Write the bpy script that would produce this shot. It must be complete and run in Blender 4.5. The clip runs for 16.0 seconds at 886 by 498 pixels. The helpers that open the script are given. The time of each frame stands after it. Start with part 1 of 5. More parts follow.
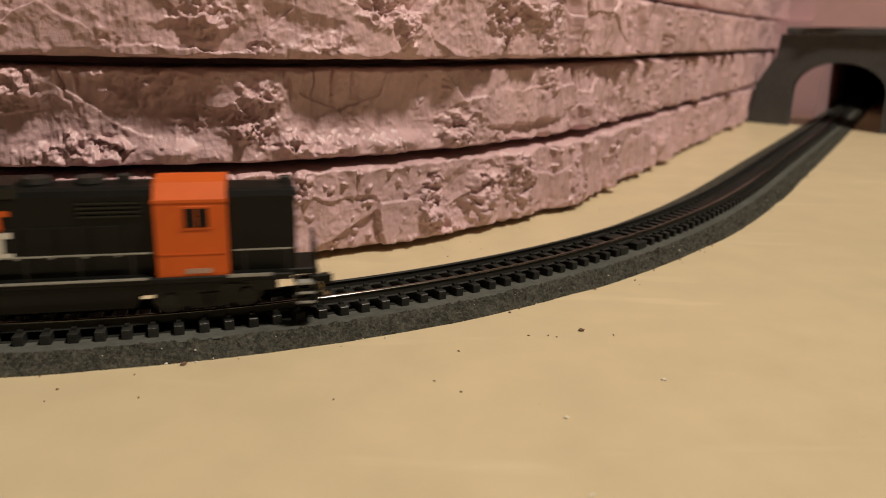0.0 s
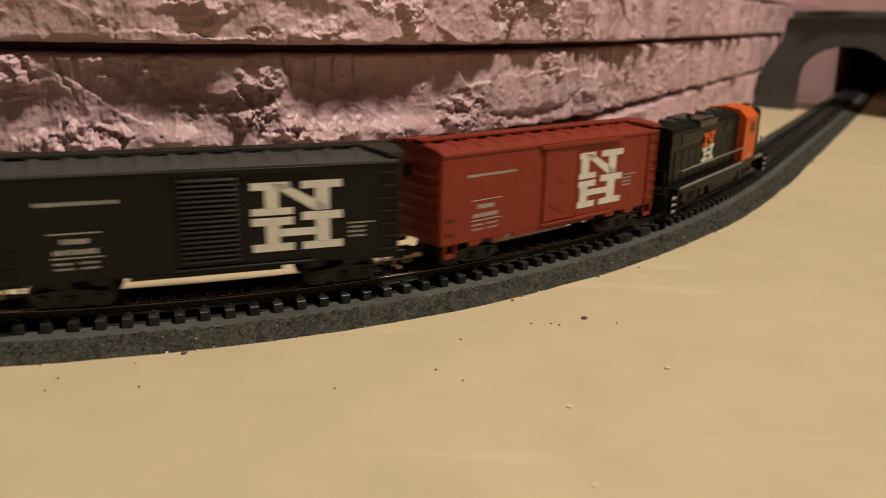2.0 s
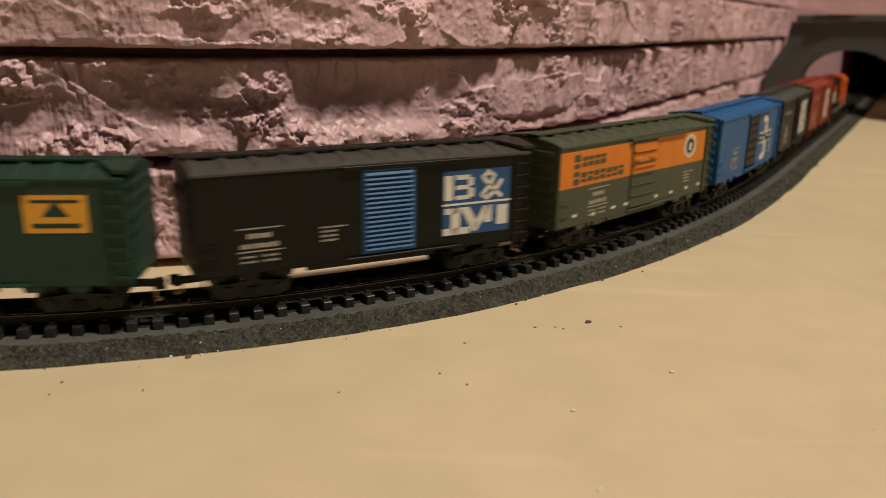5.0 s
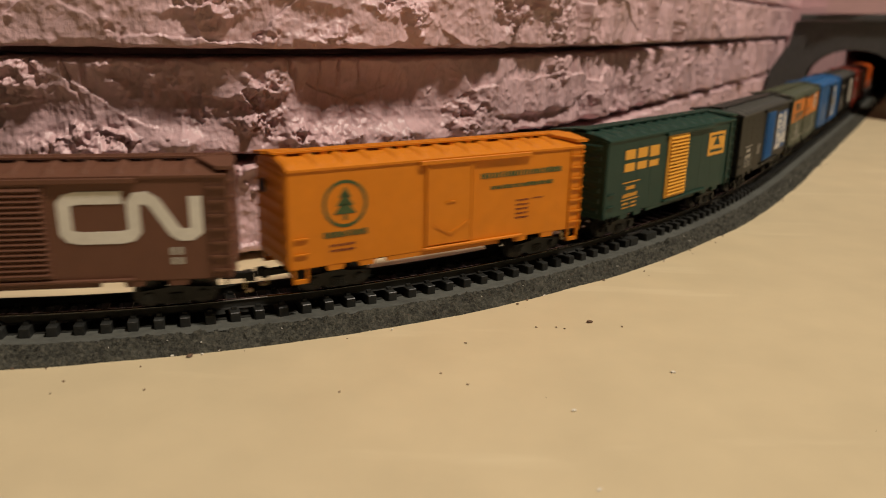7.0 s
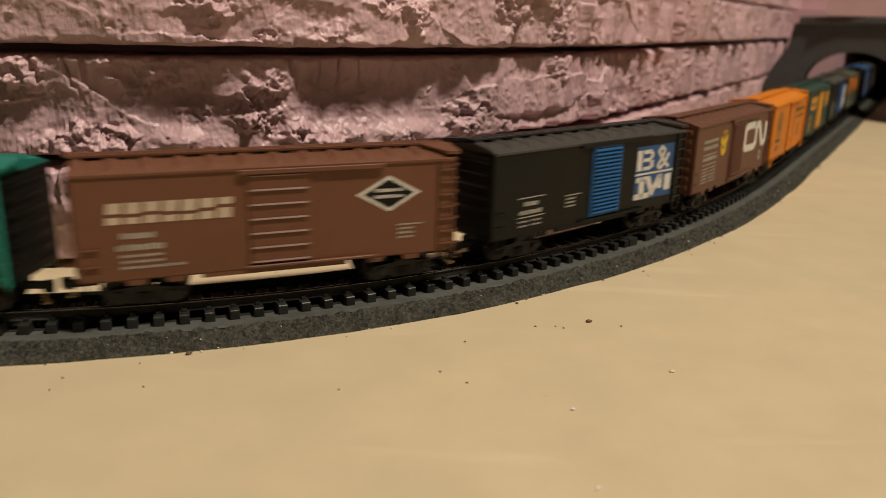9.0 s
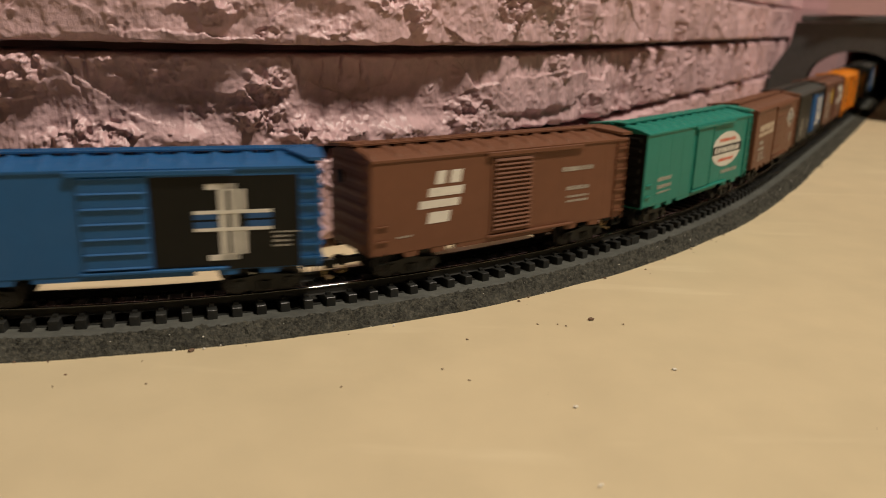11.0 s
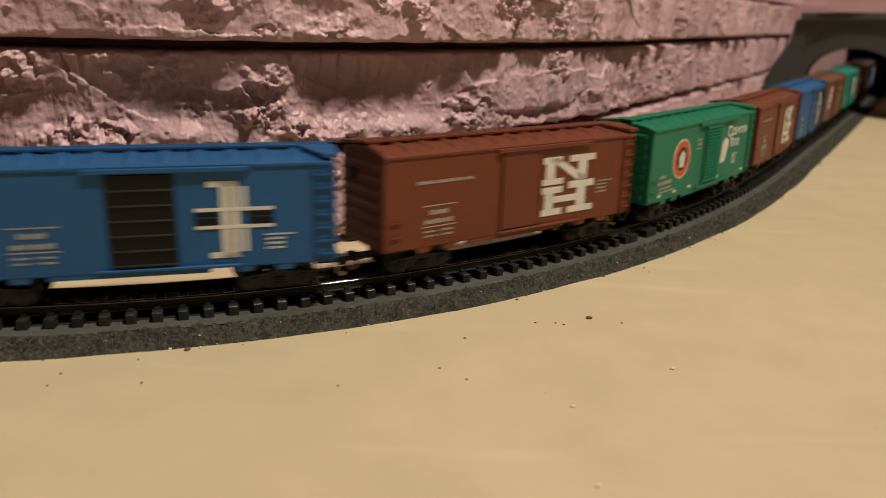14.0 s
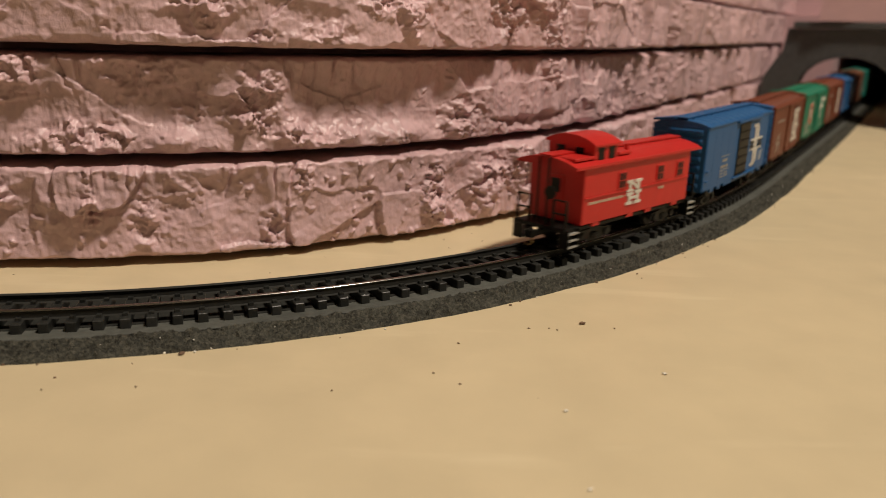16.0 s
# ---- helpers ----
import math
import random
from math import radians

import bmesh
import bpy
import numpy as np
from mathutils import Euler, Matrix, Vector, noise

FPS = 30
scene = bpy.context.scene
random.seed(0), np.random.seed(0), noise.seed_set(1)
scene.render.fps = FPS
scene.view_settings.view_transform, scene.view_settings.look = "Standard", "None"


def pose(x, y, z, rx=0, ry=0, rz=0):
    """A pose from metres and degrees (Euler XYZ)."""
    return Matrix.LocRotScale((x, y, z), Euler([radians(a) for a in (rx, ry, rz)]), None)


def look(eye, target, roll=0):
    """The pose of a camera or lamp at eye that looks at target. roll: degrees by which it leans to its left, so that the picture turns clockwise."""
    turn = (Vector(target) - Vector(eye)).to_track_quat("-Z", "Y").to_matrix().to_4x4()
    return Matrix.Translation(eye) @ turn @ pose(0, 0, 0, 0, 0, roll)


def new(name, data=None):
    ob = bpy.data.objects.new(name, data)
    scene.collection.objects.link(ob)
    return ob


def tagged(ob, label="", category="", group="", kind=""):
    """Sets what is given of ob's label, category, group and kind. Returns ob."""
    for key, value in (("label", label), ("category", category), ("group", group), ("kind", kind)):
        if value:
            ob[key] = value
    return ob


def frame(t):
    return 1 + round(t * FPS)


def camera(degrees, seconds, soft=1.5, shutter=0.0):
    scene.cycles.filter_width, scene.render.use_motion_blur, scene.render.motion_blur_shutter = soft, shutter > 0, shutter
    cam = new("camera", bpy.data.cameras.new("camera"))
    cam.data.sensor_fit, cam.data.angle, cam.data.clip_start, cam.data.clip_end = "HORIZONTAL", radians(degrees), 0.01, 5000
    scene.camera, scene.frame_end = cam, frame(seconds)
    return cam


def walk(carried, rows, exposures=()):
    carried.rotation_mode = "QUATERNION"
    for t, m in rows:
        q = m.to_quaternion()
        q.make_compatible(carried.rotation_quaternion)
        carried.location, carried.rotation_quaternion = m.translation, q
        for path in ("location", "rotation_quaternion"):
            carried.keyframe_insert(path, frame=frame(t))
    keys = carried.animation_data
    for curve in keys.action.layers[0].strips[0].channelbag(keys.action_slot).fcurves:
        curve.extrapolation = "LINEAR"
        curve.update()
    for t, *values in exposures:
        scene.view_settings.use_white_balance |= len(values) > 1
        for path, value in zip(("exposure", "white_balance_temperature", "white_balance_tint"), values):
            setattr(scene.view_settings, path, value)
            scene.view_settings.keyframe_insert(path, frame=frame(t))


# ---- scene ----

# camera: a phone held low over the table, nearly still
cam = camera(60.06, 16.0, soft=0.7, shutter=0.5)
cam.data.dof.use_dof = True
cam.data.dof.focus_distance = 0.178
cam.data.dof.aperture_fstop = 19.0
# seconds, x, y, z in mm, yaw, downward pitch, lean in degrees
VIEW = [
    (0, -0.73, -1.46, 63.80, -0.828, 15.793, 1.383),
    (0.5, -0.66, -0.34, 63.72, -0.698, 16.450, 1.366),
    (1, -0.69, 0.31, 63.11, -0.655, 16.867, 1.436),
    (1.5, -0.42, 0.46, 63.39, -0.626, 16.976, 1.400),
    (2, -0.28, -0.16, 63.88, -0.548, 16.867, 1.220),
    (2.5, -0.15, -0.29, 63.97, -0.433, 16.662, 1.161),
    (3, -0.38, -0.19, 64.09, -0.458, 16.536, 1.111),
    (3.5, -0.21, -0.25, 63.95, -0.342, 16.461, 1.061),
    (4, -0.43, -0.13, 63.64, -0.350, 16.477, 1.079),
    (6.5, -0.07, -0.21, 63.84, -0.077, 16.586, 1.103),
    (7, 0.02, -0.08, 63.78, -0.046, 16.584, 1.095),
    (7.5, -0.31, -0.44, 64.03, -0.081, 16.609, 1.133),
    (8, -0.12, -0.08, 63.80, -0.004, 16.544, 1.173),
    (8.5, 0.01, -0.46, 63.75, -0.075, 16.514, 1.247),
    (9, -0.26, -0.31, 63.41, -0.169, 16.534, 1.409),
    (11.5, -0.62, -0.39, 63.15, -0.117, 16.626, 1.485),
    (12, -0.20, 0.02, 63.12, -0.060, 16.627, 1.445),
    (12.5, -0.20, 0.00, 63.12, -0.059, 16.687, 1.444),
    (13, -0.15, 0.31, 63.29, -0.060, 16.734, 1.468),
    (13.5, -0.16, 0.39, 63.20, -0.071, 16.777, 1.445),
    (14, -0.19, 0.36, 63.18, -0.160, 16.822, 1.517),
    (14.5, -0.45, 0.02, 62.94, -0.209, 16.816, 1.585),
    (15, -0.48, 0.63, 62.70, -0.196, 16.771, 1.542),
    (15.5, -0.28, -0.28, 63.12, -0.330, 16.632, 1.608),
    (16, -0.13, -0.49, 63.29, -0.585, 16.348, 1.830),
]


def cam_pose(x, y, z, yaw, pitch, lean):
    return pose(x / 1000, y / 1000, z / 1000, 90 - pitch, 0, yaw) @ pose(0, 0, 0, 0, 0, lean)


walk(cam, [(r[0], cam_pose(*r[1:])) for r in VIEW], exposures=[(0, 0.0), (16, 0.0)])

# ---- light: a warm ceiling lamp above and behind the table edge ----
world = bpy.data.worlds.new("room_dark")
world.use_nodes = True
world.node_tree.nodes["Background"].inputs[0].default_value = (0.9, 0.75, 0.6, 1)
world.node_tree.nodes["Background"].inputs[1].default_value = 0.004
scene.world = world


def ceiling_lamp(name, x, y, z, size, watts, color):
    data = bpy.data.lights.new(name, "AREA")
    data.shape, data.size, data.energy, data.color = "DISK", size, watts, color
    ob = new(name, data)
    ob.matrix_world = look((x, y, z), (0.0, 0.25, 0.0))
    return ob


ceiling_lamp("ceiling_lamp", 0.58, -0.13, 1.42, 0.16, 24.6, (1.0, 0.86, 0.72))


# ---- materials ----
def mat(name, color, rough=0.6, metal=0.0, var=0.15, scale=400.0, bump=0.0, bump_scale=1500.0, spec=0.4, dust=0.0, dust_color=(0.45, 0.38, 0.28), obj_var=0.0):
    """Colour with variation at two sizes, fine relief and a little dust."""
    m = bpy.data.materials.new(name)
    m.use_nodes = True
    nt = m.node_tree
    b = nt.nodes["Principled BSDF"]
    b.inputs["Roughness"].default_value = rough
    b.inputs["Metallic"].default_value = metal
    b.inputs["Specular IOR Level"].default_value = spec
    co = nt.nodes.new("ShaderNodeTexCoord")
    n1 = nt.nodes.new("ShaderNodeTexNoise")
    n1.inputs["Scale"].default_value, n1.inputs["Detail"].default_value = scale, 6
    n2 = nt.nodes.new("ShaderNodeTexNoise")
    n2.inputs["Scale"].default_value, n2.inputs["Detail"].default_value = scale / 9, 3
    add = nt.nodes.new("ShaderNodeMath")
    add.operation = "ADD"
    nt.links.new(co.outputs["Object"], n1.inputs["Vector"])
    nt.links.new(co.outputs["Object"], n2.inputs["Vector"])
    nt.links.new(n1.outputs["Fac"], add.inputs[0])
    nt.links.new(n2.outputs["Fac"], add.inputs[1])
    rng = nt.nodes.new("ShaderNodeMapRange")
    rng.inputs[1].default_value, rng.inputs[2].default_value = 0.6, 1.4
    rng.inputs[3].default_value, rng.inputs[4].default_value = 1 - var, 1 + var
    nt.links.new(add.outputs[0], rng.inputs[0])
    mul = nt.nodes.new("ShaderNodeMix")
    mul.data_type, mul.blend_type = "RGBA", "MULTIPLY"
    mul.inputs["Factor"].default_value = 1.0
    mul.inputs["A"].default_value = (*color, 1)
    nt.links.new(rng.outputs[0], mul.inputs["B"])
    out = mul.outputs["Result"]
    if obj_var:
        oi = nt.nodes.new("ShaderNodeObjectInfo")
        r2 = nt.nodes.new("ShaderNodeMapRange")
        r2.inputs[3].default_value, r2.inputs[4].default_value = 1 - obj_var, 1 + obj_var
        nt.links.new(oi.outputs["Random"], r2.inputs[0])
        m2 = nt.nodes.new("ShaderNodeMix")
        m2.data_type, m2.blend_type = "RGBA", "MULTIPLY"
        m2.inputs["Factor"].default_value = 1.0
        nt.links.new(out, m2.inputs["A"])
        nt.links.new(r2.outputs[0], m2.inputs["B"])
        out = m2.outputs["Result"]
    if dust:
        n3 = nt.nodes.new("ShaderNodeTexNoise")
        n3.inputs["Scale"].default_value, n3.inputs["Detail"].default_value = scale * 0.7, 8
        nt.links.new(co.outputs["Object"], n3.inputs["Vector"])
        r3 = nt.nodes.new("ShaderNodeMapRange")
        r3.inputs[1].default_value, r3.inputs[2].default_value = 0.45, 0.75
        r3.inputs[3].default_value, r3.inputs[4].default_value = 0, dust
        nt.links.new(n3.outputs["Fac"], r3.inputs[0])
        m3 = nt.nodes.new("ShaderNodeMix")
        m3.data_type = "RGBA"
        m3.inputs["B"].default_value = (*dust_color, 1)
        nt.links.new(r3.outputs[0], m3.inputs["Factor"])
        nt.links.new(out, m3.inputs["A"])
        out = m3.outputs["Result"]
    nt.links.new(out, b.inputs["Base Color"])
    if bump:
        nb = nt.nodes.new("ShaderNodeTexNoise")
        nb.inputs["Scale"].default_value, nb.inputs["Detail"].default_value = bump_scale, 5
        nt.links.new(co.outputs["Object"], nb.inputs["Vector"])
        bp = nt.nodes.new("ShaderNodeBump")
        bp.inputs["Strength"].default_value, bp.inputs["Distance"].default_value = bump, 0.0006
        nt.links.new(nb.outputs["Fac"], bp.inputs["Height"])
        nt.links.new(bp.outputs["Normal"], b.inputs["Normal"])
    return m


FOAM = mat("pink_foam", (0.570, 0.388, 0.402), 0.38, var=0.20, scale=300, bump=0.20, bump_scale=2200, spec=0.45, dust=0.12, dust_color=(0.70, 0.52, 0.53))
FOAM_CUT = mat("pink_foam_cut", (0.55, 0.36, 0.375), 0.6, var=0.06, scale=120, bump=0.15, bump_scale=900)
TAN = mat("tan_paint", (0.590, 0.499, 0.321), 0.42, var=0.09, scale=60, bump=0.10, bump_scale=320, spec=0.35)


def scratched(m, paler, share):
    """Faint pale scuffs drawn out in one direction."""
    nt = m.node_tree
    b = nt.nodes["Principled BSDF"]
    src = b.inputs["Base Color"].links[0].from_socket
    co = nt.nodes.new("ShaderNodeTexCoord")
    mp = nt.nodes.new("ShaderNodeMapping")
    mp.inputs["Rotation"].default_value = (0, 0, -0.35)
    mp.inputs["Scale"].default_value = (12, 75, 1)
    n = nt.nodes.new("ShaderNodeTexNoise")
    n.inputs["Scale"].default_value, n.inputs["Detail"].default_value = 1.0, 7
    r = nt.nodes.new("ShaderNodeMapRange")
    r.inputs[1].default_value, r.inputs[2].default_value = 0.60, 0.74
    r.inputs[3].default_value, r.inputs[4].default_value = 0.0, share
    mx = nt.nodes.new("ShaderNodeMix")
    mx.data_type = "RGBA"
    mx.inputs["B"].default_value = (*paler, 1)
    nt.links.new(co.outputs["Object"], mp.inputs["Vector"])
    nt.links.new(mp.outputs["Vector"], n.inputs["Vector"])
    nt.links.new(n.outputs["Fac"], r.inputs[0])
    nt.links.new(r.outputs[0], mx.inputs["Factor"])
    nt.links.new(src, mx.inputs["A"])
    nt.links.new(mx.outputs["Result"], b.inputs["Base Color"])


scratched(TAN, (0.70, 0.61, 0.41), 0.7)
PORTAL = mat("portal_grey", (0.070, 0.072, 0.072), 0.75, var=0.25, scale=300, bump=0.6, bump_scale=900)
BALLAST = mat("roadbed_grit", (0.046, 0.046, 0.037), 0.85, var=0.8, scale=1700, bump=1.0, bump_scale=2600, spec=0.2, dust=0.65, dust_color=(0.150, 0.142, 0.108))
CORK = mat("roadbed_top", (0.082, 0.086, 0.076), 0.75, var=0.3, scale=420, bump=0.4, bump_scale=900, spec=0.2)
BED = mat("track_bed_dark", (0.024, 0.025, 0.022), 0.9, var=0.3, scale=600, spec=0.1)
TIE_MAT = mat("black_plastic", (0.022, 0.023, 0.021), 0.36, var=0.2, scale=700, bump=0.2, dust=0.12, dust_color=(0.05, 0.047, 0.043), spec=0.3, obj_var=0.25)
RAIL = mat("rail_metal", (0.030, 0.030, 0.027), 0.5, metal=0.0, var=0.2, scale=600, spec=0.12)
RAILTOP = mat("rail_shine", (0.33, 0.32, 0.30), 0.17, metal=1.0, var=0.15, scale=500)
BLACK = mat("black_shell", (0.0042, 0.0047, 0.0036), 0.46, var=0.15, scale=500, dust=0.03, dust_color=(0.05, 0.047, 0.043), spec=0.24)
TRUCK = mat("truck_plastic", (0.009, 0.010, 0.0085), 0.45, var=0.25, scale=600, spec=0.35)
GLOSS = mat("gloss_black", (0.008, 0.0085, 0.007), 0.24, var=0.15, scale=600, spec=0.35)
ROOM = mat("room_paint", (0.50, 0.46, 0.41), 0.9, var=0.05, scale=5)
FLOOR = mat("room_floor", (0.20, 0.15, 0.11), 0.7, var=0.2, scale=8)
GREY = mat("grey_debris", (0.15, 0.095, 0.060), 0.9, var=0.3, scale=900)
CREAM = mat("cream_paint", (0.72, 0.69, 0.60), 0.5, var=0.08, scale=500)
STEEL = mat("wheel_steel", (0.035, 0.033, 0.031), 0.45, metal=0.3, var=0.2, scale=900)
BRASS = mat("coupler_spring", (0.50, 0.38, 0.2), 0.4, metal=0.8, var=0.1, scale=900)


# ---- mesh helpers ----
def box(bm, x0, x1, y0, y1, z0, z1, bevel=0.0):
    r = bmesh.ops.create_cube(bm, size=1.0)
    vs = r["verts"]
    bmesh.ops.scale(bm, vec=(x1 - x0, y1 - y0, z1 - z0), verts=vs)
    bmesh.ops.translate(bm, vec=((x0 + x1) / 2, (y0 + y1) / 2, (z0 + z1) / 2), verts=vs)
    if bevel:
        es = list({e for v in vs for e in v.link_edges})
        bmesh.ops.bevel(bm, geom=es, offset=bevel, segments=1, affect="EDGES", clamp_overlap=True)
    return bm


def cyl(bm, m, r, depth, n=16, r2=None):
    bmesh.ops.create_cone(bm, cap_ends=True, segments=n, radius1=r, radius2=r if r2 is None else r2, depth=depth, matrix=m)
    return bm


def prism(bm, pts, y0, y1):
    """A flat outline in x, z pulled from y0 to y1."""
    a = [bm.verts.new((x, y0, z)) for x, z in pts]
    b = [bm.verts.new((x, y1, z)) for x, z in pts]
    n = len(pts)
    bm.faces.new(a)
    bm.faces.new(b[::-1])
    for i in range(n):
        bm.faces.new((a[i], b[i], b[(i + 1) % n], a[(i + 1) % n]))
    return bm


def to_mesh(name, bm, material, smooth=False):
    bmesh.ops.recalc_face_normals(bm, faces=bm.faces)
    me = bpy.data.meshes.new(name)
    bm.to_mesh(me)
    bm.free()
    me.materials.append(material)
    if smooth:
        for p in me.polygons:
            p.use_smooth = True
    return me


def part(name, bm, material, parent, label="", smooth=False):
    ob = new(name, to_mesh(name, bm, material, smooth))
    ob.parent = parent
    return tagged(ob, label)


def alike(name, me, parent, m=None):
    ob = new(name, me)
    ob.parent = parent
    if m is not None:
        ob.matrix_basis = m
    return ob


def grid_mesh(name, P, material, smooth=True):
    """A sheet from an array of rows and columns of points."""
    n, k = P.shape[:2]
    i = np.arange(n * k).reshape(n, k)
    q = np.stack([i[:-1, :-1], i[1:, :-1], i[1:, 1:], i[:-1, 1:]], -1).reshape(-1, 4)
    me = bpy.data.meshes.new(name)
    me.from_pydata(P.reshape(-1, 3).tolist(), [], q.tolist())
    me.materials.append(material)
    me.polygons.foreach_set("use_smooth", [smooth] * len(me.polygons))
    me.update()
    return me


# ---- the line of the track: a bend that eases into a straight ----
KNOT_S = [-2.2, -0.62, -0.45, -0.15, 0.0, 0.12, 0.24, 0.36, 2.2]
KNOT_K = [0.0, 0.0, 3.4, 5.1787, 3.6102, 1.651, -0.1084, 0.06, 0.0]
STEP = 0.002
LS = np.arange(-2.2, 2.2001, STEP)
_k = np.interp(LS, KNOT_S, KNOT_K)
_i0 = int(np.argmin(abs(LS)))
LT = np.concatenate([[0], np.cumsum((_k[1:] + _k[:-1]) / 2 * STEP)])
LT = LT - LT[_i0] + 0.5984
_m = (LT[1:] + LT[:-1]) / 2
LX = np.concatenate([[0], np.cumsum(np.cos(_m) * STEP)])
LY = np.concatenate([[0], np.cumsum(np.sin(_m) * STEP)])
LX, LY = LX - LX[_i0] + 0.0088, LY - LY[_i0] + 0.1872
RAIL_Z = 0.0058


def line(s, off=0.0):
    """Place and heading on the line; off is to the right of travel, the camera's side."""
    th = np.interp(s, LS, LT)
    return np.interp(s, LS, LX) + np.sin(th) * off, np.interp(s, LS, LY) - np.cos(th) * off, th


def sweep(name, s0, s1, step, profile, material, closed=True, smooth=False):
    """A profile of (off, z) swept along the line."""
    ss = np.linspace(s0, s1, max(2, int((s1 - s0) / step)))
    pr = list(profile) + ([profile[0]] if closed else [])
    P = np.zeros((len(ss), len(pr), 3))
    for j, (o, z) in enumerate(pr):
        x, y, _ = line(ss, o)
        P[:, j, 0], P[:, j, 1], P[:, j, 2] = x, y, z
    me = grid_mesh(name, P, material, smooth)
    if closed:
        bm = bmesh.new()
        bm.from_mesh(me)
        bmesh.ops.remove_doubles(bm, verts=bm.verts, dist=1e-7)
        bmesh.ops.holes_fill(bm, edges=bm.edges, sides=0)
        bmesh.ops.recalc_face_normals(bm, faces=bm.faces)
        bm.to_mesh(me)
        bm.free()
    return me


# ---- noise on arrays ----
def hash2(i, j, seed):
    h = (i.astype(np.int64) * 374761393 + j.astype(np.int64) * 668265263 + seed * 974634777) & 0xFFFFFFFF
    h = ((h ^ (h >> 13)) * 1274126177) & 0xFFFFFFFF
    return ((h ^ (h >> 16)) & 0xFFFFFF) / float(0xFFFFFF)


def vnoise(u, v, seed):
    i, j = np.floor(u), np.floor(v)
    a, b = u - i, v - j
    a, b = a * a * (3 - 2 * a), b * b * (3 - 2 * b)
    return (hash2(i, j, seed) * (1 - a) + hash2(i + 1, j, seed) * a) * (1 - b) + (hash2(i, j + 1, seed) * (1 - a) + hash2(i + 1, j + 1, seed) * a) * b


def fbm(u, v, seed, octaves=4):
    t, amp = 0, 0.5
    for o in range(octaves):
        t = t + amp * (vnoise(u * 2 ** o, v * 2 ** o, seed + o) - 0.5)
        amp /= 2
    return t


# ---- table and room ----
def build_table():
    bm = box(bmesh.new(), -2.2, 2.0, -0.9, 2.3, -0.02, 0.0)
    table = new("table_top", to_mesh("table_top", bm, TAN))
    tagged(table, "flat layout table top painted smooth tan", "table", kind="structure")
    for x, y in ((-2.0, -0.7), (1.8, -0.7), (-2.0, 2.1), (1.8, 2.1)):
        part("leg", box(bmesh.new(), x - 0.04, x + 0.04, y - 0.04, y + 0.04, -0.9, -0.02), ROOM, table)


def build_room():
    def wall(name, *b):
        tagged(new(name, to_mesh(name, box(bmesh.new(), *b), ROOM)), "plain painted room wall", "wall", kind="structure")
    wall("wall_south", -2.8, 2.6, -1.9, -1.8, -0.9, 1.5)
    wall("wall_north", -2.8, 2.6, 2.6, 2.7, -0.9, 1.5)
    wall("wall_west", -2.8, -2.7, -1.8, 2.6, -0.9, 1.5)
    wall("wall_east", 2.5, 2.6, -1.8, 2.6, -0.9, 1.5)
    tagged(new("ceiling", to_mesh("ceiling", box(bmesh.new(), -2.8, 2.6, -1.9, 2.7, 1.5, 1.6), ROOM)), "plain painted room ceiling", "ceiling", kind="structure")
    tagged(new("floor", to_mesh("floor", box(bmesh.new(), -2.8, 2.6, -1.9, 2.7, -1.0, -0.9), FLOOR)), "brown room floor", "floor", kind="structure")


build_table()
build_room()

# ---- the foam cliff ----
WALL_S = [-2.2, 0.0, 0.1, 0.2, 0.42, 0.6, 2.2]
WALL_W = [0.041, 0.041, 0.042, 0.049, 0.057, 0.057, 0.052]


def wall_off(s):
    return -np.interp(s, WALL_S, WALL_W)


def scoops(u, v, cu, cv, seed):
    """Shell-shaped chips with sharp rims: distance to the nearest chip centre, and a tilt for each chip."""
    best = np.full(u.shape, 1e9)
    tilt = np.zeros(u.shape)
    iu, iv = np.floor(u / cu), np.floor(v / cv)
    for a in (-1, 0, 1):
        for b in (-1, 0, 1):
            gi, gj = iu + a, iv + b
            pu = (gi + hash2(gi, gj, seed)) * cu
            pv = (gj + hash2(gi, gj, seed + 1)) * cv
            dist = np.hypot((u - pu) / cu, (v - pv) / cv)
            t = (hash2(gi, gj, seed + 2) - 0.5) + 1.1 * (hash2(gi, gj, seed + 3) - 0.5) * (u - pu) / cu + 1.3 * (hash2(gi, gj, seed + 4) - 0.35) * (v - pv) / cv
            near = dist < best
            best = np.where(near, dist, best)
            tilt = np.where(near, t, tilt)
    return best, tilt


def patches(s, v, h, spots):
    """Where the foam is torn to flakes: soft spots of (s, height share, half length, half height share)."""
    t = np.zeros(s.shape)
    for a, b, ru, rv in spots:
        t = np.maximum(t, np.exp(-((s - a) / ru) ** 2 - ((v / h - b) / rv) ** 2))
    return t


def knife_cuts(s, v, h, cuts):
    """Flat knife strokes: each is (s, height share, half length, half height share, depth in mm, turn); the rim stays sharp."""
    d = np.zeros(s.shape)
    for a, b, ru, rv, depth, turn in cuts:
        x, y = (s - a) / ru, (v / h - b) / rv
        c, q = math.cos(turn), math.sin(turn)
        x, y = x * c + y * q, -x * q + y * c
        d = np.minimum(d, -0.001 * depth * np.clip(1 - np.maximum(abs(x), abs(y)) ** 2, 0, 1) * np.clip(0.55 + 0.45 * y, 0.1, 1)) if depth > 0 else np.maximum(d, -0.001 * depth * np.clip(1 - x * x - y * y, 0, 1) ** 0.5)
    return d


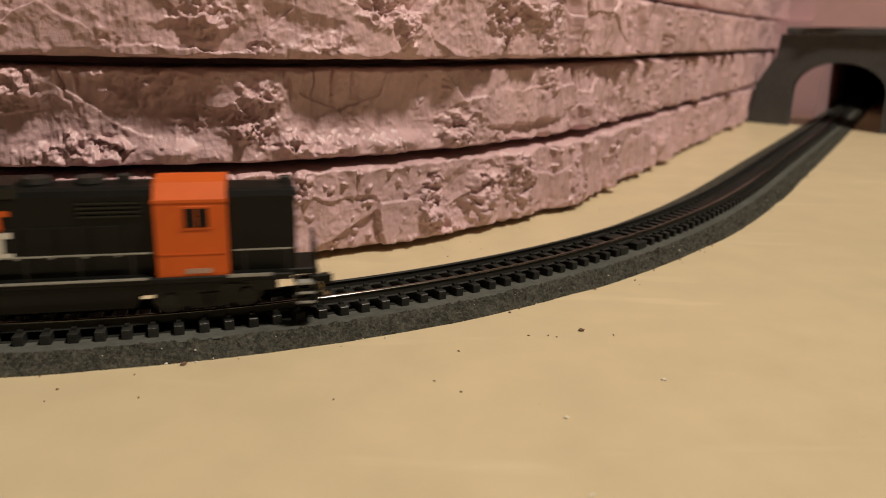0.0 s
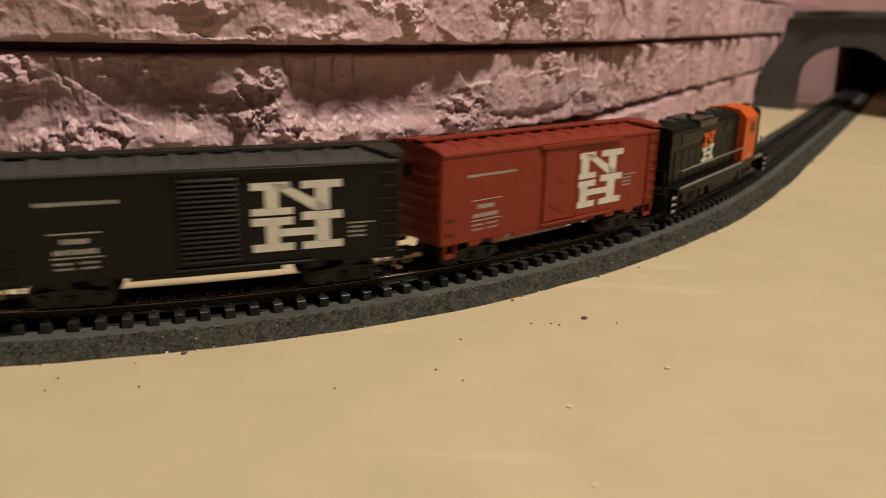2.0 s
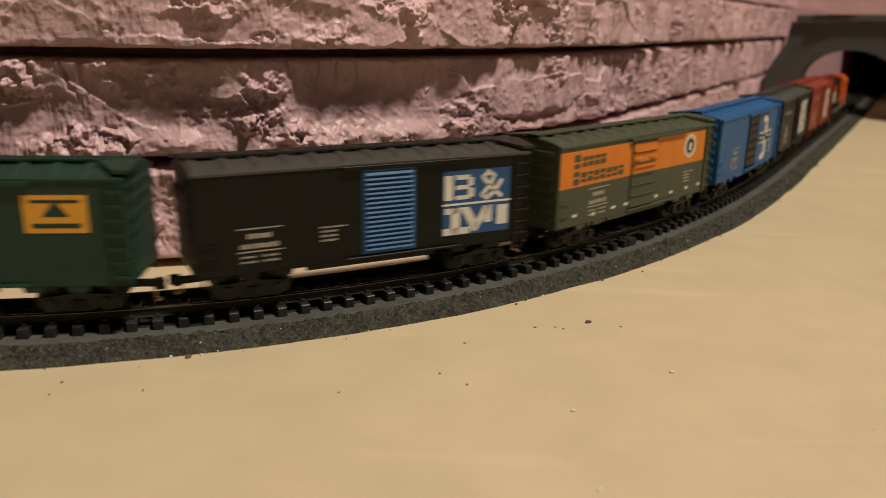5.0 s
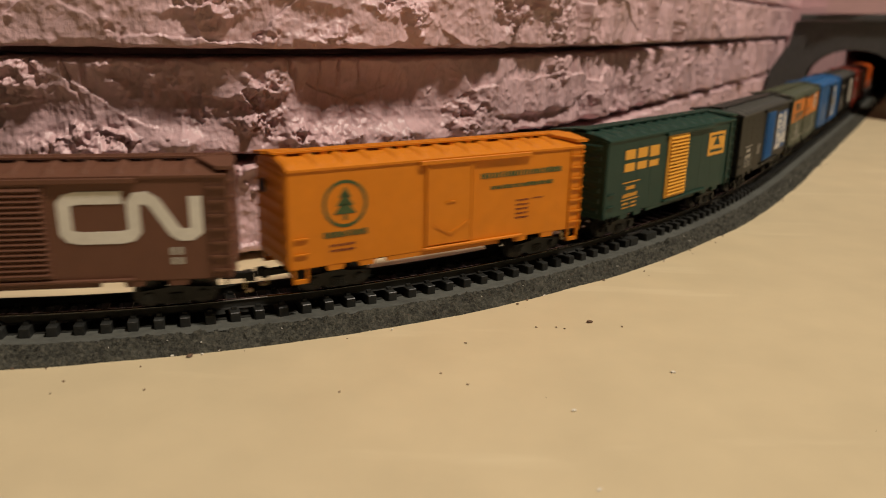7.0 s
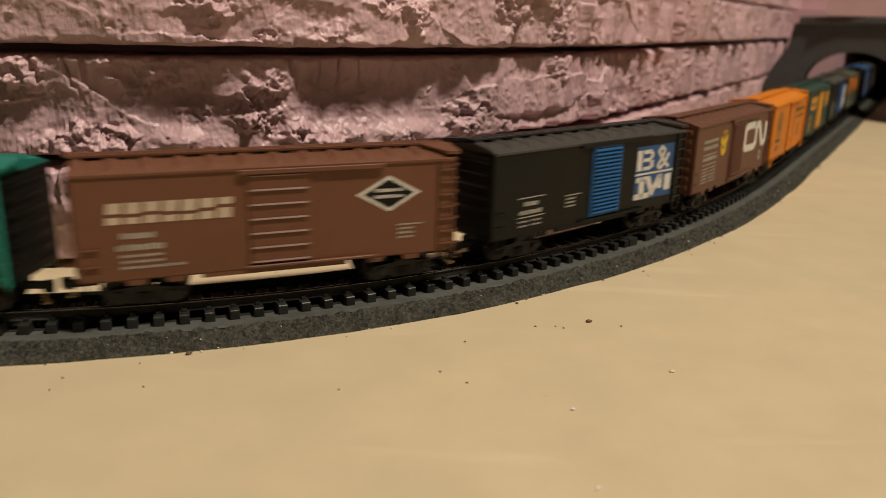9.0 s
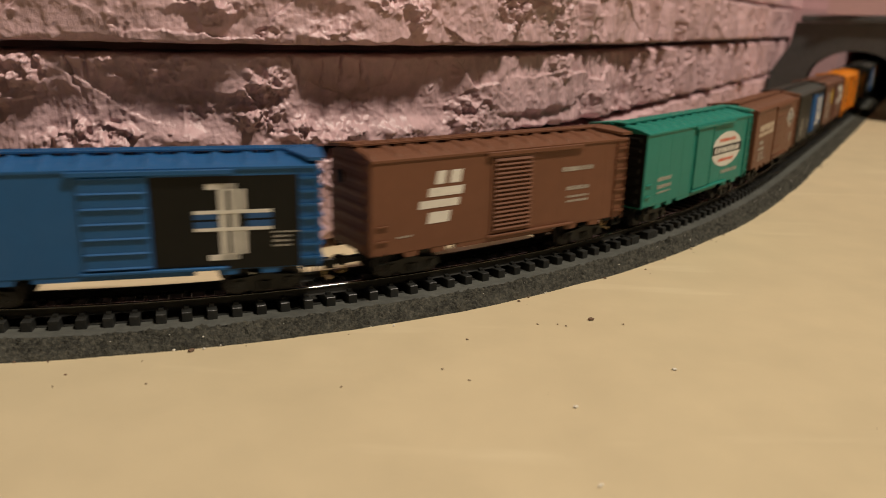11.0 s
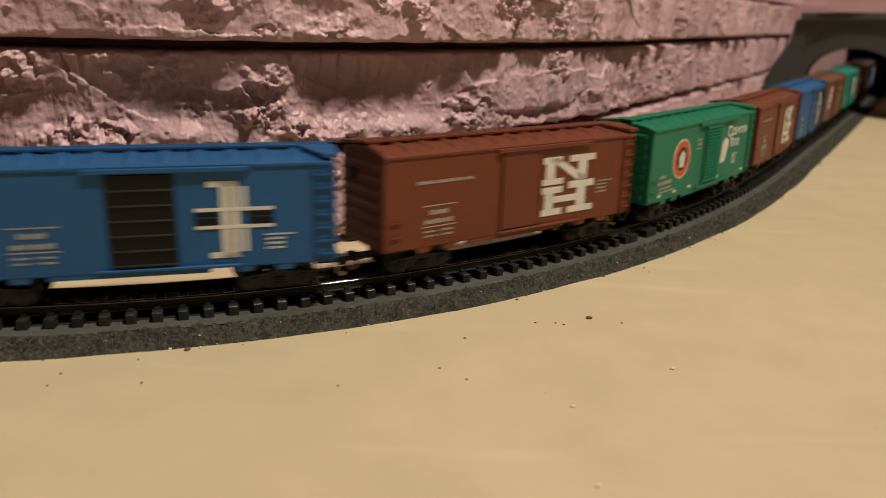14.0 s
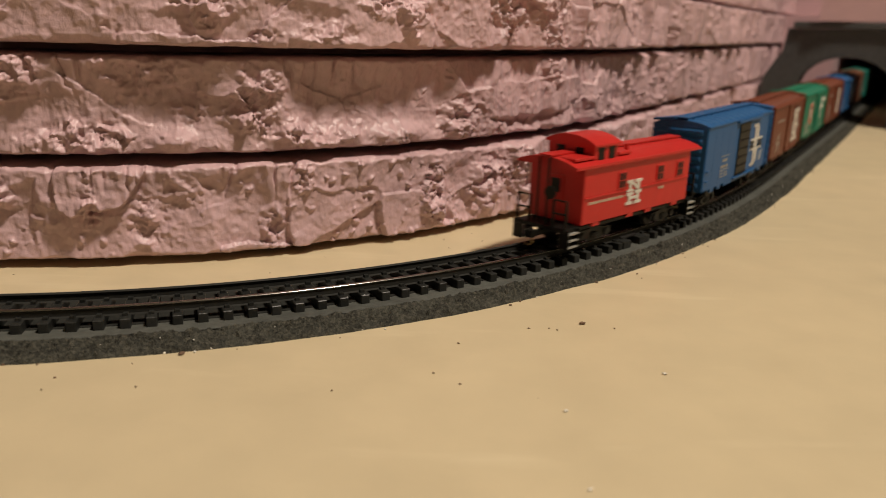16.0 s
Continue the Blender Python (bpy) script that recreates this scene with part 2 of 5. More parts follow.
def carve(u, v, h, seed, torn_spots=(), lips=(), coves=(), cuts=(), drags=()):
    """Depth of the hacked foam face: broad knife planes, hollow strokes, torn flakes, rolled lips and ragged edges."""
    s = u - 10
    near = 1 - np.clip((s - 0.03) / 0.06, 0, 1)
    wu = u + 0.012 * fbm(u * 45, v * 45, seed + 50, 5)
    wv = v + 0.009 * fbm(u * 45, v * 45, seed + 60, 5)
    b1, t1 = scoops(wu, wv, 0.030, 0.017, seed)
    d = (0.4 + 0.6 * near) * (0.0024 * t1 + 0.0010 * b1 * b1)
    # long hollow strokes with a dark upper half and a light lower half
    for a, ru, depth in coves:
        m = np.clip(1.6 * np.exp(-((s - a) / ru) ** 4), 0, 1) * (0.85 + 0.5 * fbm(u * 60, v * 30, seed + 31, 3))
        d = d * (1 - 0.85 * m) - 0.001 * depth * m * np.sin(np.pi * np.clip(v / h * 0.92 + 0.06, 0, 1)) ** 1.1
    # knife planes stay smooth; between them the foam has broken away in jagged ridges
    spot = patches(s, v, h, torn_spots)
    broken = np.clip((fbm(u * 38, v * 60, seed + 21, 3) - 0.07 + 0.35 * spot) * 5, 0, 1) * (0.30 + 0.70 * near)
    ridge = (1 - 2 * abs(fbm(u * 120, v * 150, seed + 22, 5))) ** 3 - 0.55
    ridge2 = (1 - 2 * abs(fbm(u * 330, v * 380, seed + 26, 3))) ** 3 - 0.55
    d = d + (0.20 * near + 0.80 * broken) * 0.0030 * ridge + (0.10 * near + 0.90 * broken) * 0.0011 * ridge2
    d = d + 0.0022 * fbm(u * 30, v * 40, seed + 9, 5)
    d = d + knife_cuts(s + 0.0030 * fbm(u * 160, v * 160, seed + 3, 4), v + 0.0022 * fbm(u * 160, v * 160, seed + 4, 4), h, cuts)
    # short cracks running down from the upper edge
    top = np.exp(-((1 - v / h) / 0.30) ** 2) * np.clip(fbm(u * 40, v * 0, seed + 34, 2) * 5 + 0.4, 0, 1)
    d = d - 0.0020 * top * np.clip(1 - abs(fbm((u + 0.0015 * fbm(u * 200, v * 250, seed + 36, 2)) * 130, v * 35, seed + 35, 3)) / 0.045, 0, 1)
    # torn clusters: loose flakes of two sizes, each lying at its own slant
    wu2 = u + 0.0034 * fbm(u * 260, v * 260, seed + 51, 4)
    wv2 = v + 0.0034 * fbm(u * 260, v * 260, seed + 61, 4)
    b2, t2 = scoops(wu2, wv2, 0.0066, 0.0046, seed + 7)
    b3, t3 = scoops(wu2, wv2, 0.0022, 0.0017, seed + 8)
    torn = np.clip((fbm(u * 70, v * 90, seed + 20, 4) * 1.3 - 0.27 + 0.70 * spot) * 4, 0, 1) * (0.35 + 0.65 * near)
    d = d + torn * (0.0028 * t2 - 0.0008 * b2 * b2 + 0.0012 * t3 - 0.0004 * b3 * b3 + 0.0012)
    # scraps left standing on the planes, in loose groups
    group = np.clip(fbm(u * 50, v * 50, seed + 18, 2) * 6, 0, 1)
    b4, t4 = scoops(wu2 + 3, wv2, 0.0034, 0.0026, seed + 17)
    d = d + group * np.where(t4 > 0.34, 0.0011, 0) * np.clip(0.45 - b4, 0, 0.30) / 0.30
    # brushed grain of the cut, mostly upright
    drag = np.clip(0.25 + patches(s, v, h, drags) + (fbm(u * 25, v * 20, seed + 45, 2)) * 2.5, 0, 1)
    d = d + drag * (0.0008 * fbm(u * 330, v * 50, seed + 46, 4) + 0.0004 * fbm(u * 1100, v * 260, seed + 47, 2))
    d = d + 0.00045 * fbm(u * 800, v * 750, seed + 40, 2)
    # broad drips down the far part of the cliff
    far = 1 - near
    flow = u + 0.004 * fbm(u * 60, v * 110, seed + 47, 3)
    d = d + far * (0.0105 * fbm(flow * 75, v * 14, seed + 48, 3) + 0.0065 * fbm(flow * 190, v * 40, seed + 49, 4))
    # rolled lips along the lower edge, with scraps hanging from them
    roll = np.exp(-((v / h - 0.12 - 0.10 * fbm(u * 70, v * 0, seed + 82, 3)) / 0.10) ** 2)
    led = patches(s, v * 0, 1.0, [(a, 0, r, 1) for a, r in lips])
    d = d + roll * led * (0.0026 + 0.0090 * fbm(u * 110, v * 130, seed + 80, 5))
    edge = np.minimum(v, h - v)
    rag = 0.0006 + 0.0030 * np.clip(vnoise(u * 130, v * 0 + seed, seed + 70) - 0.6, 0, 1) + 0.0016 * np.clip(vnoise(u * 420, v * 0, seed + 71) - 0.5, 0, 1)
    return d - 0.0022 * np.clip(1 - edge / rag, 0, 1) ** 1.3


def foam_layer(name, z0, z1, push, seed, s0=-0.75, s1=1.7, label="", **marks):
    h = z1 - z0
    ss = np.concatenate([np.arange(s0, -0.2, 0.004), np.arange(-0.2, 0.16, 0.00036), np.arange(0.16, 0.56, 0.0009), np.arange(0.56, 0.62, 0.003), np.arange(0.62, s1, 0.006)])
    vs = np.linspace(0, h, 74)
    U, V = np.meshgrid(ss, vs, indexing="ij")
    D = carve(U + 10, V, h, seed, **marks) + push(U)
    D[1:-1] = 0.06 * D[:-2] + 0.88 * D[1:-1] + 0.06 * D[2:]
    off = wall_off(U) + D
    zz = z0 + V + np.where(V < 0.002, 0.0007 * fbm(U * 150, V, seed + 90, 3), 0) + np.where(V > h - 0.002, 0.0007 * fbm(U * 150, V, seed + 91, 3), 0)
    x, y, _ = line(U, off)
    P = np.stack([x, y, zz], -1)
    xb, yb, _ = line(ss, wall_off(ss) - 0.045)
    lo = np.stack([xb, yb, np.full_like(ss, z0)], -1)[:, None]
    hi = np.stack([xb, yb, np.full_like(ss, z1)], -1)[:, None]
    P = np.concatenate([lo, P, hi, lo], 1)
    ob = new(name, grid_mesh(name, P, FOAM))
    return tagged(ob, label, "foam cliff", kind="structure")


FAR = [(0.105, .3, .010, .3), (0.16, .7, .012, .3), (0.22, .35, .015, .3), (0.31, .6, .02, .35), (0.42, .4, .02, .4)]
foam_layer("wall_lower", 0.0020, 0.0263, lambda s: 0.001 + 0 * s, 11, label="rough hacked pink foam slab at the cliff foot",
           torn_spots=[(-0.126, .75, .006, .25), (-0.097, .55, .003, .3), (-0.042, .25, .004, .25), (-0.031, .8, .005, .2), (0.018, .55, .005, .4), (0.043, .6, .007, .4), (0.066, .5, .008, .4)] + FAR,
           cuts=[(-0.118, .40, .008, .42, 3.2, 0.2), (-0.052, .50, .0105, .46, 3.6, 0.25), (-0.078, .45, .018, .40, 1.2, -0.3), (-0.005, .5, .016, .45, 1.6, 0.35), (0.030, .45, .008, .4, 2.4, 0.1)],
           drags=[(-0.10, .5, .01, .5)])
foam_layer("wall_middle", 0.0290, 0.0535, lambda s: -0.0002 + 0 * s, 23, label="rough hacked pink foam slab, torn surface",
           torn_spots=[(-0.112, .80, .012, .22), (-0.080, .84, .010, .16), (-0.095, .22, .012, .10), (-0.045, .45, .009, .36), (-0.036, .20, .006, .16), (0.030, .26, .008, .26), (0.082, .8, .006, .3)] + FAR,
           coves=[(-0.086, .026, 3.4), (-0.002, .030, 3.6)], lips=[(-0.100, .012), (-0.069, .009), (-0.020, .012), (0.004, .010)],
           cuts=[(-0.032, .66, .0042, .13, -3.4, 0.0), (-0.0285, .80, .0020, .10, -2.4, 0.0), (-0.075, .90, .0030, .08, -2.0, 0.0), (-0.067, .06, .0060, .10, -3.0, 0.0), (0.071, .10, .028, .16, 3.4, 0.0)],
           drags=[(-0.005, .6, .035, .5), (0.06, .5, .03, .6), (-0.085, .5, .025, .4)])
foam_layer("wall_upper", 0.0562, 0.0786, lambda s: 0.0014 + 0.0034 * np.exp(-((s + 0.005) / 0.06) ** 2), 37, label="rough hacked pink foam slab overhanging the one below",
           torn_spots=[(-0.060, .35, .012, .3), (-0.045, .12, .006, .12), (-0.006, .62, .007, .3), (0.004, .35, .005, .3), (0.05, .5, .008, .5), (0.078, .5, .012, .6)] + FAR,
           cuts=[(-0.086, .20, .0060, .18, -2.6, 0.0), (-0.112, .45, .016, .5, 1.4, 0.4), (-0.035, .22, .014, .34, 2.6, -0.35), (0.022, .25, .009, .55, 3.0, 0.5), (0.043, .30, .006, .5, 2.6, 0.2)],
           drags=[(-0.035, .5, .02, .6), (0.02, .5, .03, .6), (0.08, .5, .03, .7)])
foam_layer("wall_top", 0.0806, 0.1050, lambda s: 0.0 + 0 * s, 51, s1=0.53, label="rough hacked pink foam slab on top of the cliff", torn_spots=FAR)


def foam_core():
    """Solid foam close behind the faces, so that the joints between the slabs end in the dark."""
    ss = np.arange(-0.75, 0.56, 0.01)
    cols = [(-0.029, 0.0005), (-0.029, 0.1040), (-0.040, 0.1040), (-0.040, 0.0005), (-0.029, 0.0005)]
    P = np.zeros((len(ss), len(cols), 3))
    for j, (o, z) in enumerate(cols):
        x, y, _ = line(ss, wall_off(ss) + o)
        P[:, j] = np.stack([x, y, np.full_like(ss, z)], -1)
    tagged(new("wall_core", grid_mesh("wall_core", P, FOAM_CUT, False)), "plain pink foam behind the cliff face", "foam cliff", kind="structure")


foam_core()
bm = bmesh.new()
_hill = [line(s, wall_off(s) - 0.03)[:2] for s in np.arange(-0.75, 0.62, 0.03)]
tops = [bm.verts.new((x, y, 0.1046)) for x, y in _hill]
bm.faces.new(tops)
ex = bmesh.ops.extrude_face_region(bm, geom=list(bm.faces))
bmesh.ops.translate(bm, vec=(0, 0, -0.02), verts=[v for v in ex["geom"] if isinstance(v, bmesh.types.BMVert)])
tagged(new("hill_core", to_mesh("hill_core", bm, FOAM_CUT)), "flat pink foam filling on top of the hill", "foam hill", kind="structure")

# ---- tunnel portal ----
PORT_S = 0.488


def build_portal():
    x, y, th = line(PORT_S)
    m = Matrix.Translation((x, y, 0)) @ Matrix.Rotation(th - math.pi / 2 - 0.15, 4, "Z")
    root = new("tunnel_portal")
    root.matrix_basis = m
    tagged(root, "dark grey moulded tunnel portal with arched opening", "tunnel portal")
    # local x across the line, y into the tunnel
    a0, a1, spring, crown = -0.0275, 0.0375, 0.027, 0.049
    arch = [(a0, 0.0), (a0, spring)]
    for k in range(1, 16):
        a = math.pi * (1 - k / 16)
        arch.append(((a0 + a1) / 2 + (a1 - a0) / 2 * math.cos(a), spring + (crown - spring) * math.sin(a)))
    arch += [(a1, spring), (a1, 0.0)]
    outer = [(0.080, 0.0), (0.080, 0.0685), (-0.040, 0.0685), (-0.042, 0.052), (-0.054, 0.032), (-0.058, 0.0)]
    part("face", prism(bmesh.new(), arch + outer, 0.0, 0.008), PORTAL, root)
    part("coping", box(bmesh.new(), -0.036, 0.083, -0.003, 0.010, 0.0687, 0.0735, 0.0006), PORTAL, root)
    return root


build_portal()


# tunnel behind the portal: a foam block beside the line, open above it at first to let lamp light in, then roofed over
# to keep the rest dark
def build_tunnel():
    def wall(name, s0, s1, prof, material, label):
        tagged(new(name, sweep(name, s0, s1, 0.02, prof, material)), label, "tunnel", kind="structure")
    wall("tunnel_wall", 0.575, 1.69, [(-0.056, 0.0), (-0.056, 0.079), (-0.016, 0.079), (-0.016, 0.0)], FOAM_CUT, "pink foam block lining the tunnel")
    wall("tunnel_wall_outer", 0.515, 1.69, [(0.046, 0.0), (0.046, 0.079), (0.10, 0.079), (0.10, 0.0)], FOAM_CUT, "pink foam outer wall of the tunnel")
    wall("tunnel_lintel", 0.484, 0.535, [(-0.018, 0.0740), (-0.018, 0.103), (0.16, 0.103), (0.16, 0.0740)], FOAM_CUT, "smooth cut pink foam slab over the portal")
    wall("tunnel_roof", 0.640, 1.69, [(-0.075, 0.0806), (-0.075, 0.105), (0.16, 0.105), (0.16, 0.0806)], FOAM_CUT, "smooth cut pink foam slab over the tunnel")
    # board added so that the view into the tunnel ends in black
    wall("tunnel_end", 1.70, 1.74, [(-0.10, 0.0), (-0.10, 0.105), (0.16, 0.105), (0.16, 0.0)], PORTAL, "added dark board closing the tunnel")


build_tunnel()

# ---- track ----
ROAD_H, TIE_H = 0.0017, 0.0022


def build_roadbed():
    ss = np.concatenate([np.arange(-2.1, -0.18, 0.01), np.arange(-0.18, 0.22, 0.0004), np.arange(0.22, 0.56, 0.0012), np.arange(0.56, 2.1, 0.01)])
    offs = np.concatenate([[-0.0186, -0.0118, -0.006, 0.006], np.arange(0.0100, 0.0187, 0.00032)])
    U, O = np.meshgrid(ss, offs, indexing="ij")
    Z = ROAD_H * np.clip((0.0222 - abs(O)) / 0.0105, 0, 1)
    slope = np.clip((O - 0.0110) / 0.0008, 0, 1) * np.clip((0.0188 - O) / 0.0008, 0, 1)
    Z = Z + slope * (0.0046 * (0.3 - abs(fbm(U * 520, O * 1100, 5, 3)) * 1.6) - 0.0008 + 0.0016 * fbm(U * 1000, O * 1500, 15, 2) + 0.0007 * fbm(U * 200, O * 300, 6, 2)) + (O > 0.009) * 0.00012 * fbm(U * 500, O * 500, 8, 2)
    Z = np.where(abs(O) > 0.01845, -0.0005, np.maximum(Z, 0.0003))
    edge = 0.0012 * fbm(U * 60, U * 0 + 3, 12, 3) * np.clip((O - 0.013) / 0.004, 0, 1)
    x, y, _ = line(U, O + edge)
    ob = new("roadbed", grid_mesh("roadbed", np.stack([x, y, Z], -1), BALLAST))
    tagged(ob, "grey granular cork roadbed under the track", "roadbed", kind="structure")
    for lo, hi in ((0.0062, 0.0113),):
        top = new("shoulder", sweep("shoulder", -0.6, 0.7, 0.002, [(lo, ROAD_H + 0.0001), (hi - 0.0004, ROAD_H + 0.00016), (hi, ROAD_H - 0.0002), (lo, ROAD_H - 0.0002)], CORK))
        top.parent = ob
    bed = new("track_bed", sweep("track_bed", -2.1, 2.1, 0.004, [(-0.0100, ROAD_H - 0.0002), (0.0061, ROAD_H - 0.0002), (0.0061, ROAD_H + 0.0002), (-0.0100, ROAD_H + 0.0002)], BED))
    bed.parent = ob


build_roadbed()
track = new("track")
tagged(track, "black plastic tie track with worn metal rails on the roadbed", "railway track")


def rail_profile(c):
    z0, z1 = ROAD_H + TIE_H, RAIL_Z
    return [(c - 0.0009, z0), (c + 0.0009, z0), (c + 0.0003, z0 + 0.0002), (c + 0.0003, z1 - 0.0006), (c + 0.0005, z1 - 0.0003), (c + 0.0004, z1), (c - 0.0004, z1), (c - 0.0005, z1 - 0.0003), (c - 0.0003, z1 - 0.0006), (c - 0.0003, z0 + 0.0002)]


for c in (-0.0048, 0.0048):
    r = new("rail", sweep("rail", -2.1, 2.1, 0.004, rail_profile(c), RAIL))
    r.parent = track
    # The far head takes the dark rail material, so only the near one glints.
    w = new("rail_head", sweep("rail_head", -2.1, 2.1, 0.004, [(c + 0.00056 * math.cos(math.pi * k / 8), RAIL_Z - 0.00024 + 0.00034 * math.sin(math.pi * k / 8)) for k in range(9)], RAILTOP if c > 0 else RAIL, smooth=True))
    w.parent = r


def tie_mesh(width):
    bm = box(bmesh.new(), -width / 2, width / 2, -0.0082, 0.0082, ROAD_H - 0.0001, ROAD_H + TIE_H, 0.00015)
    for c in (-0.0048, 0.0048):
        for o in (-0.0011, 0.0011):
            box(bm, -0.0005, 0.0005, c + o - 0.0005, c + o + 0.0005, ROAD_H + TIE_H - 0.0002, ROAD_H + TIE_H + 0.0006)
    return to_mesh("tie", bm, TIE_MAT)


TIE_STEP = 0.0049
TIE = tie_mesh(0.0021)
for i in range(150):
    s = -0.17 + i * TIE_STEP
    if min(abs(s + 0.1335), abs(s - 0.058)) < 0.0068:
        continue
    x, y, th = line(s)
    alike("tie", TIE, track, Matrix.Translation((x, y, 0)) @ Matrix.Rotation(th, 4, "Z"))


def far_ties():
    bm = bmesh.new()
    for s in list(np.arange(-2.05, -0.173, TIE_STEP)) + list(np.arange(-0.17 + 150 * TIE_STEP, 2.05, TIE_STEP)):
        x, y, th = line(s)
        n = len(bm.verts)
        box(bm, -0.0011, 0.0011, -0.0082, 0.0082, ROAD_H - 0.0001, ROAD_H + TIE_H)
        bm.verts.ensure_lookup_table()
        bmesh.ops.transform(bm, matrix=Matrix.Translation((x, y, 0)) @ Matrix.Rotation(th, 4, "Z"), verts=bm.verts[n:])
    ob = part("tie_run", bm, TIE_MAT, track)
    tagged(ob, kind="stuff")


far_ties()


def joiner(s):
    """Where two track sections meet: broad end ties and thin joining plates."""
    for k, w in ((-0.0042, 0.0040), (0.0042, 0.0040)):
        x, y, th = line(s + k)
        bm = box(bmesh.new(), -w / 2, w / 2, -0.0083, 0.0083, ROAD_H, ROAD_H + TIE_H + 0.0001, 0.00012)
        ob = part("end_tie", bm, TIE_MAT, track)
        ob.matrix_basis = Matrix.Translation((x, y, 0)) @ Matrix.Rotation(th, 4, "Z")
    for c in (-0.0048, 0.0048):
        x, y, th = line(s, c)
        ob = part("rail_joiner", box(bmesh.new(), -0.004, 0.004, -0.0011, 0.0011, ROAD_H + TIE_H, ROAD_H + TIE_H + 0.0007, 0.0001), STEEL, track)
        ob.matrix_basis = Matrix.Translation((x, y, 0)) @ Matrix.Rotation(th, 4, "Z")


JOINTS = [-0.1335, 0.058]
for s in JOINTS:
    joiner(s)

# ---- rolling stock: sizes from the rail up ----
PITCH, BODY, HALF_W, SILL, EAVE = 0.0870, 0.0790, 0.0093, 0.0067, 0.0282


def paint(name, c, rough=0.50):
    return mat(name, c, rough, var=0.09, scale=300, spec=0.36, dust=0.012, bump=0.04, bump_scale=900)


BOXRED = paint("boxcar_red", (0.215, 0.026, 0.011))
RUST = paint("boxcar_rust", (0.150, 0.038, 0.017))
BROWN = paint("boxcar_brown", (0.125, 0.053, 0.031))
TUSCAN = paint("boxcar_tuscan", (0.145, 0.060, 0.031))
BLUE = paint("boxcar_blue", (0.012, 0.090, 0.245))
GREEN = paint("boxcar_green", (0.008, 0.165, 0.092))
TEAL = paint("boxcar_teal", (0.012, 0.19, 0.145))
ORANGE = paint("boxcar_orange", (0.60, 0.19, 0.006))
GNORANGE = paint("band_orange", (0.62, 0.19, 0.018))
DKGREEN = paint("boxcar_dark_green", (0.010, 0.038, 0.027))
OLIVE = paint("boxcar_olive", (0.060, 0.070, 0.042))
YELLOW = paint("boxcar_yellow", (0.70, 0.34, 0.04))
RED = paint("caboose_red", (0.50, 0.020, 0.017), 0.42)
CABRED = paint("cab_orange", (0.60, 0.105, 0.012))
GREYROOF = paint("roof_grey", (0.050, 0.050, 0.045), 0.45)
SOOT = paint("roof_soot", (0.022, 0.022, 0.020), 0.42)
LOGOBLUE = paint("logo_blue", (0.018, 0.075, 0.20))
LOGORED = paint("logo_red", (0.55, 0.09, 0.035))
PINE = paint("logo_pine", (0.05, 0.085, 0.03))
LETTER = mat("white_lettering", (0.66, 0.64, 0.57), 0.5, var=0.12, scale=900, dust=0.1)
DIM = mat("worn_lettering", (0.36, 0.34, 0.29), 0.5, var=0.2, scale=1500)
TANLETTER = mat("tan_lettering", (0.52, 0.43, 0.32), 0.5, var=0.15, scale=900)
WHEAT = paint("emblem_yellow", (0.62, 0.42, 0.02))
# pale colour standing in for silvery highlights on edges, handrails, latches and steps
GLINT = mat("pale_glint", (0.30, 0.30, 0.27), 0.38, var=0.35, scale=900, spec=0.5)
GLASS = mat("dark_window", (0.006, 0.006, 0.006), 0.3, var=0.05, scale=300, spec=0.15)

RISE = 0.0015
CARS, TRUCKS, WHEELS = [], [], []
MM = 0.001


def decal(name, shapes, material, car, label="", y=None, proud=0.10):
    """Flat painted outlines on the car's side: each shape is a list of (x, z) in mm from the side's middle and the sill."""
    y = -HALF_W if y is None else y
    def pull(group):
        bm = bmesh.new()
        for sh in group:
            prism(bm, [(x * MM, SILL + z * MM) for x, z in sh], y - proud * MM, y + 0.05 * MM)
        return bm
    if name == "lettering" or len(shapes) > 30:
        return tagged(part(name, pull(shapes), material, car, label), kind="stuff")
    first = part(name, pull(shapes[:1]), material, car, label)
    for sh in shapes[1:]:
        part("mark", pull([sh]), material, first)
    return first


def rect(x0, x1, z0, z1):
    return [(x0, z0), (x1, z0), (x1, z1), (x0, z1)]


def disc(cx, cz, rx, rz=None, n=28):
    rz = rx if rz is None else rz
    return [(cx + rx * math.cos(2 * math.pi * k / n), cz + rz * math.sin(2 * math.pi * k / n)) for k in range(n)]


def stroke(pts, w):
    """Quads of an even band along a chain of points."""
    out = []
    for (x0, z0), (x1, z1) in zip(pts[:-1], pts[1:]):
        l = math.hypot(x1 - x0, z1 - z0)
        nx, nz = -(z1 - z0) / l * w / 2, (x1 - x0) / l * w / 2
        ex, ez = (x1 - x0) / l * w * 0.25, (z1 - z0) / l * w * 0.25
        out.append([(x0 - ex + nx, z0 - ez + nz), (x1 + ex + nx, z1 + ez + nz), (x1 + ex - nx, z1 + ez - nz), (x0 - ex - nx, z0 - ez - nz)])
    return out


def placed(shapes, x0, x1, z0, z1):
    return [[(x0 + (x1 - x0) * a, z0 + (z1 - z0) * b) for a, b in sh] for sh in shapes]


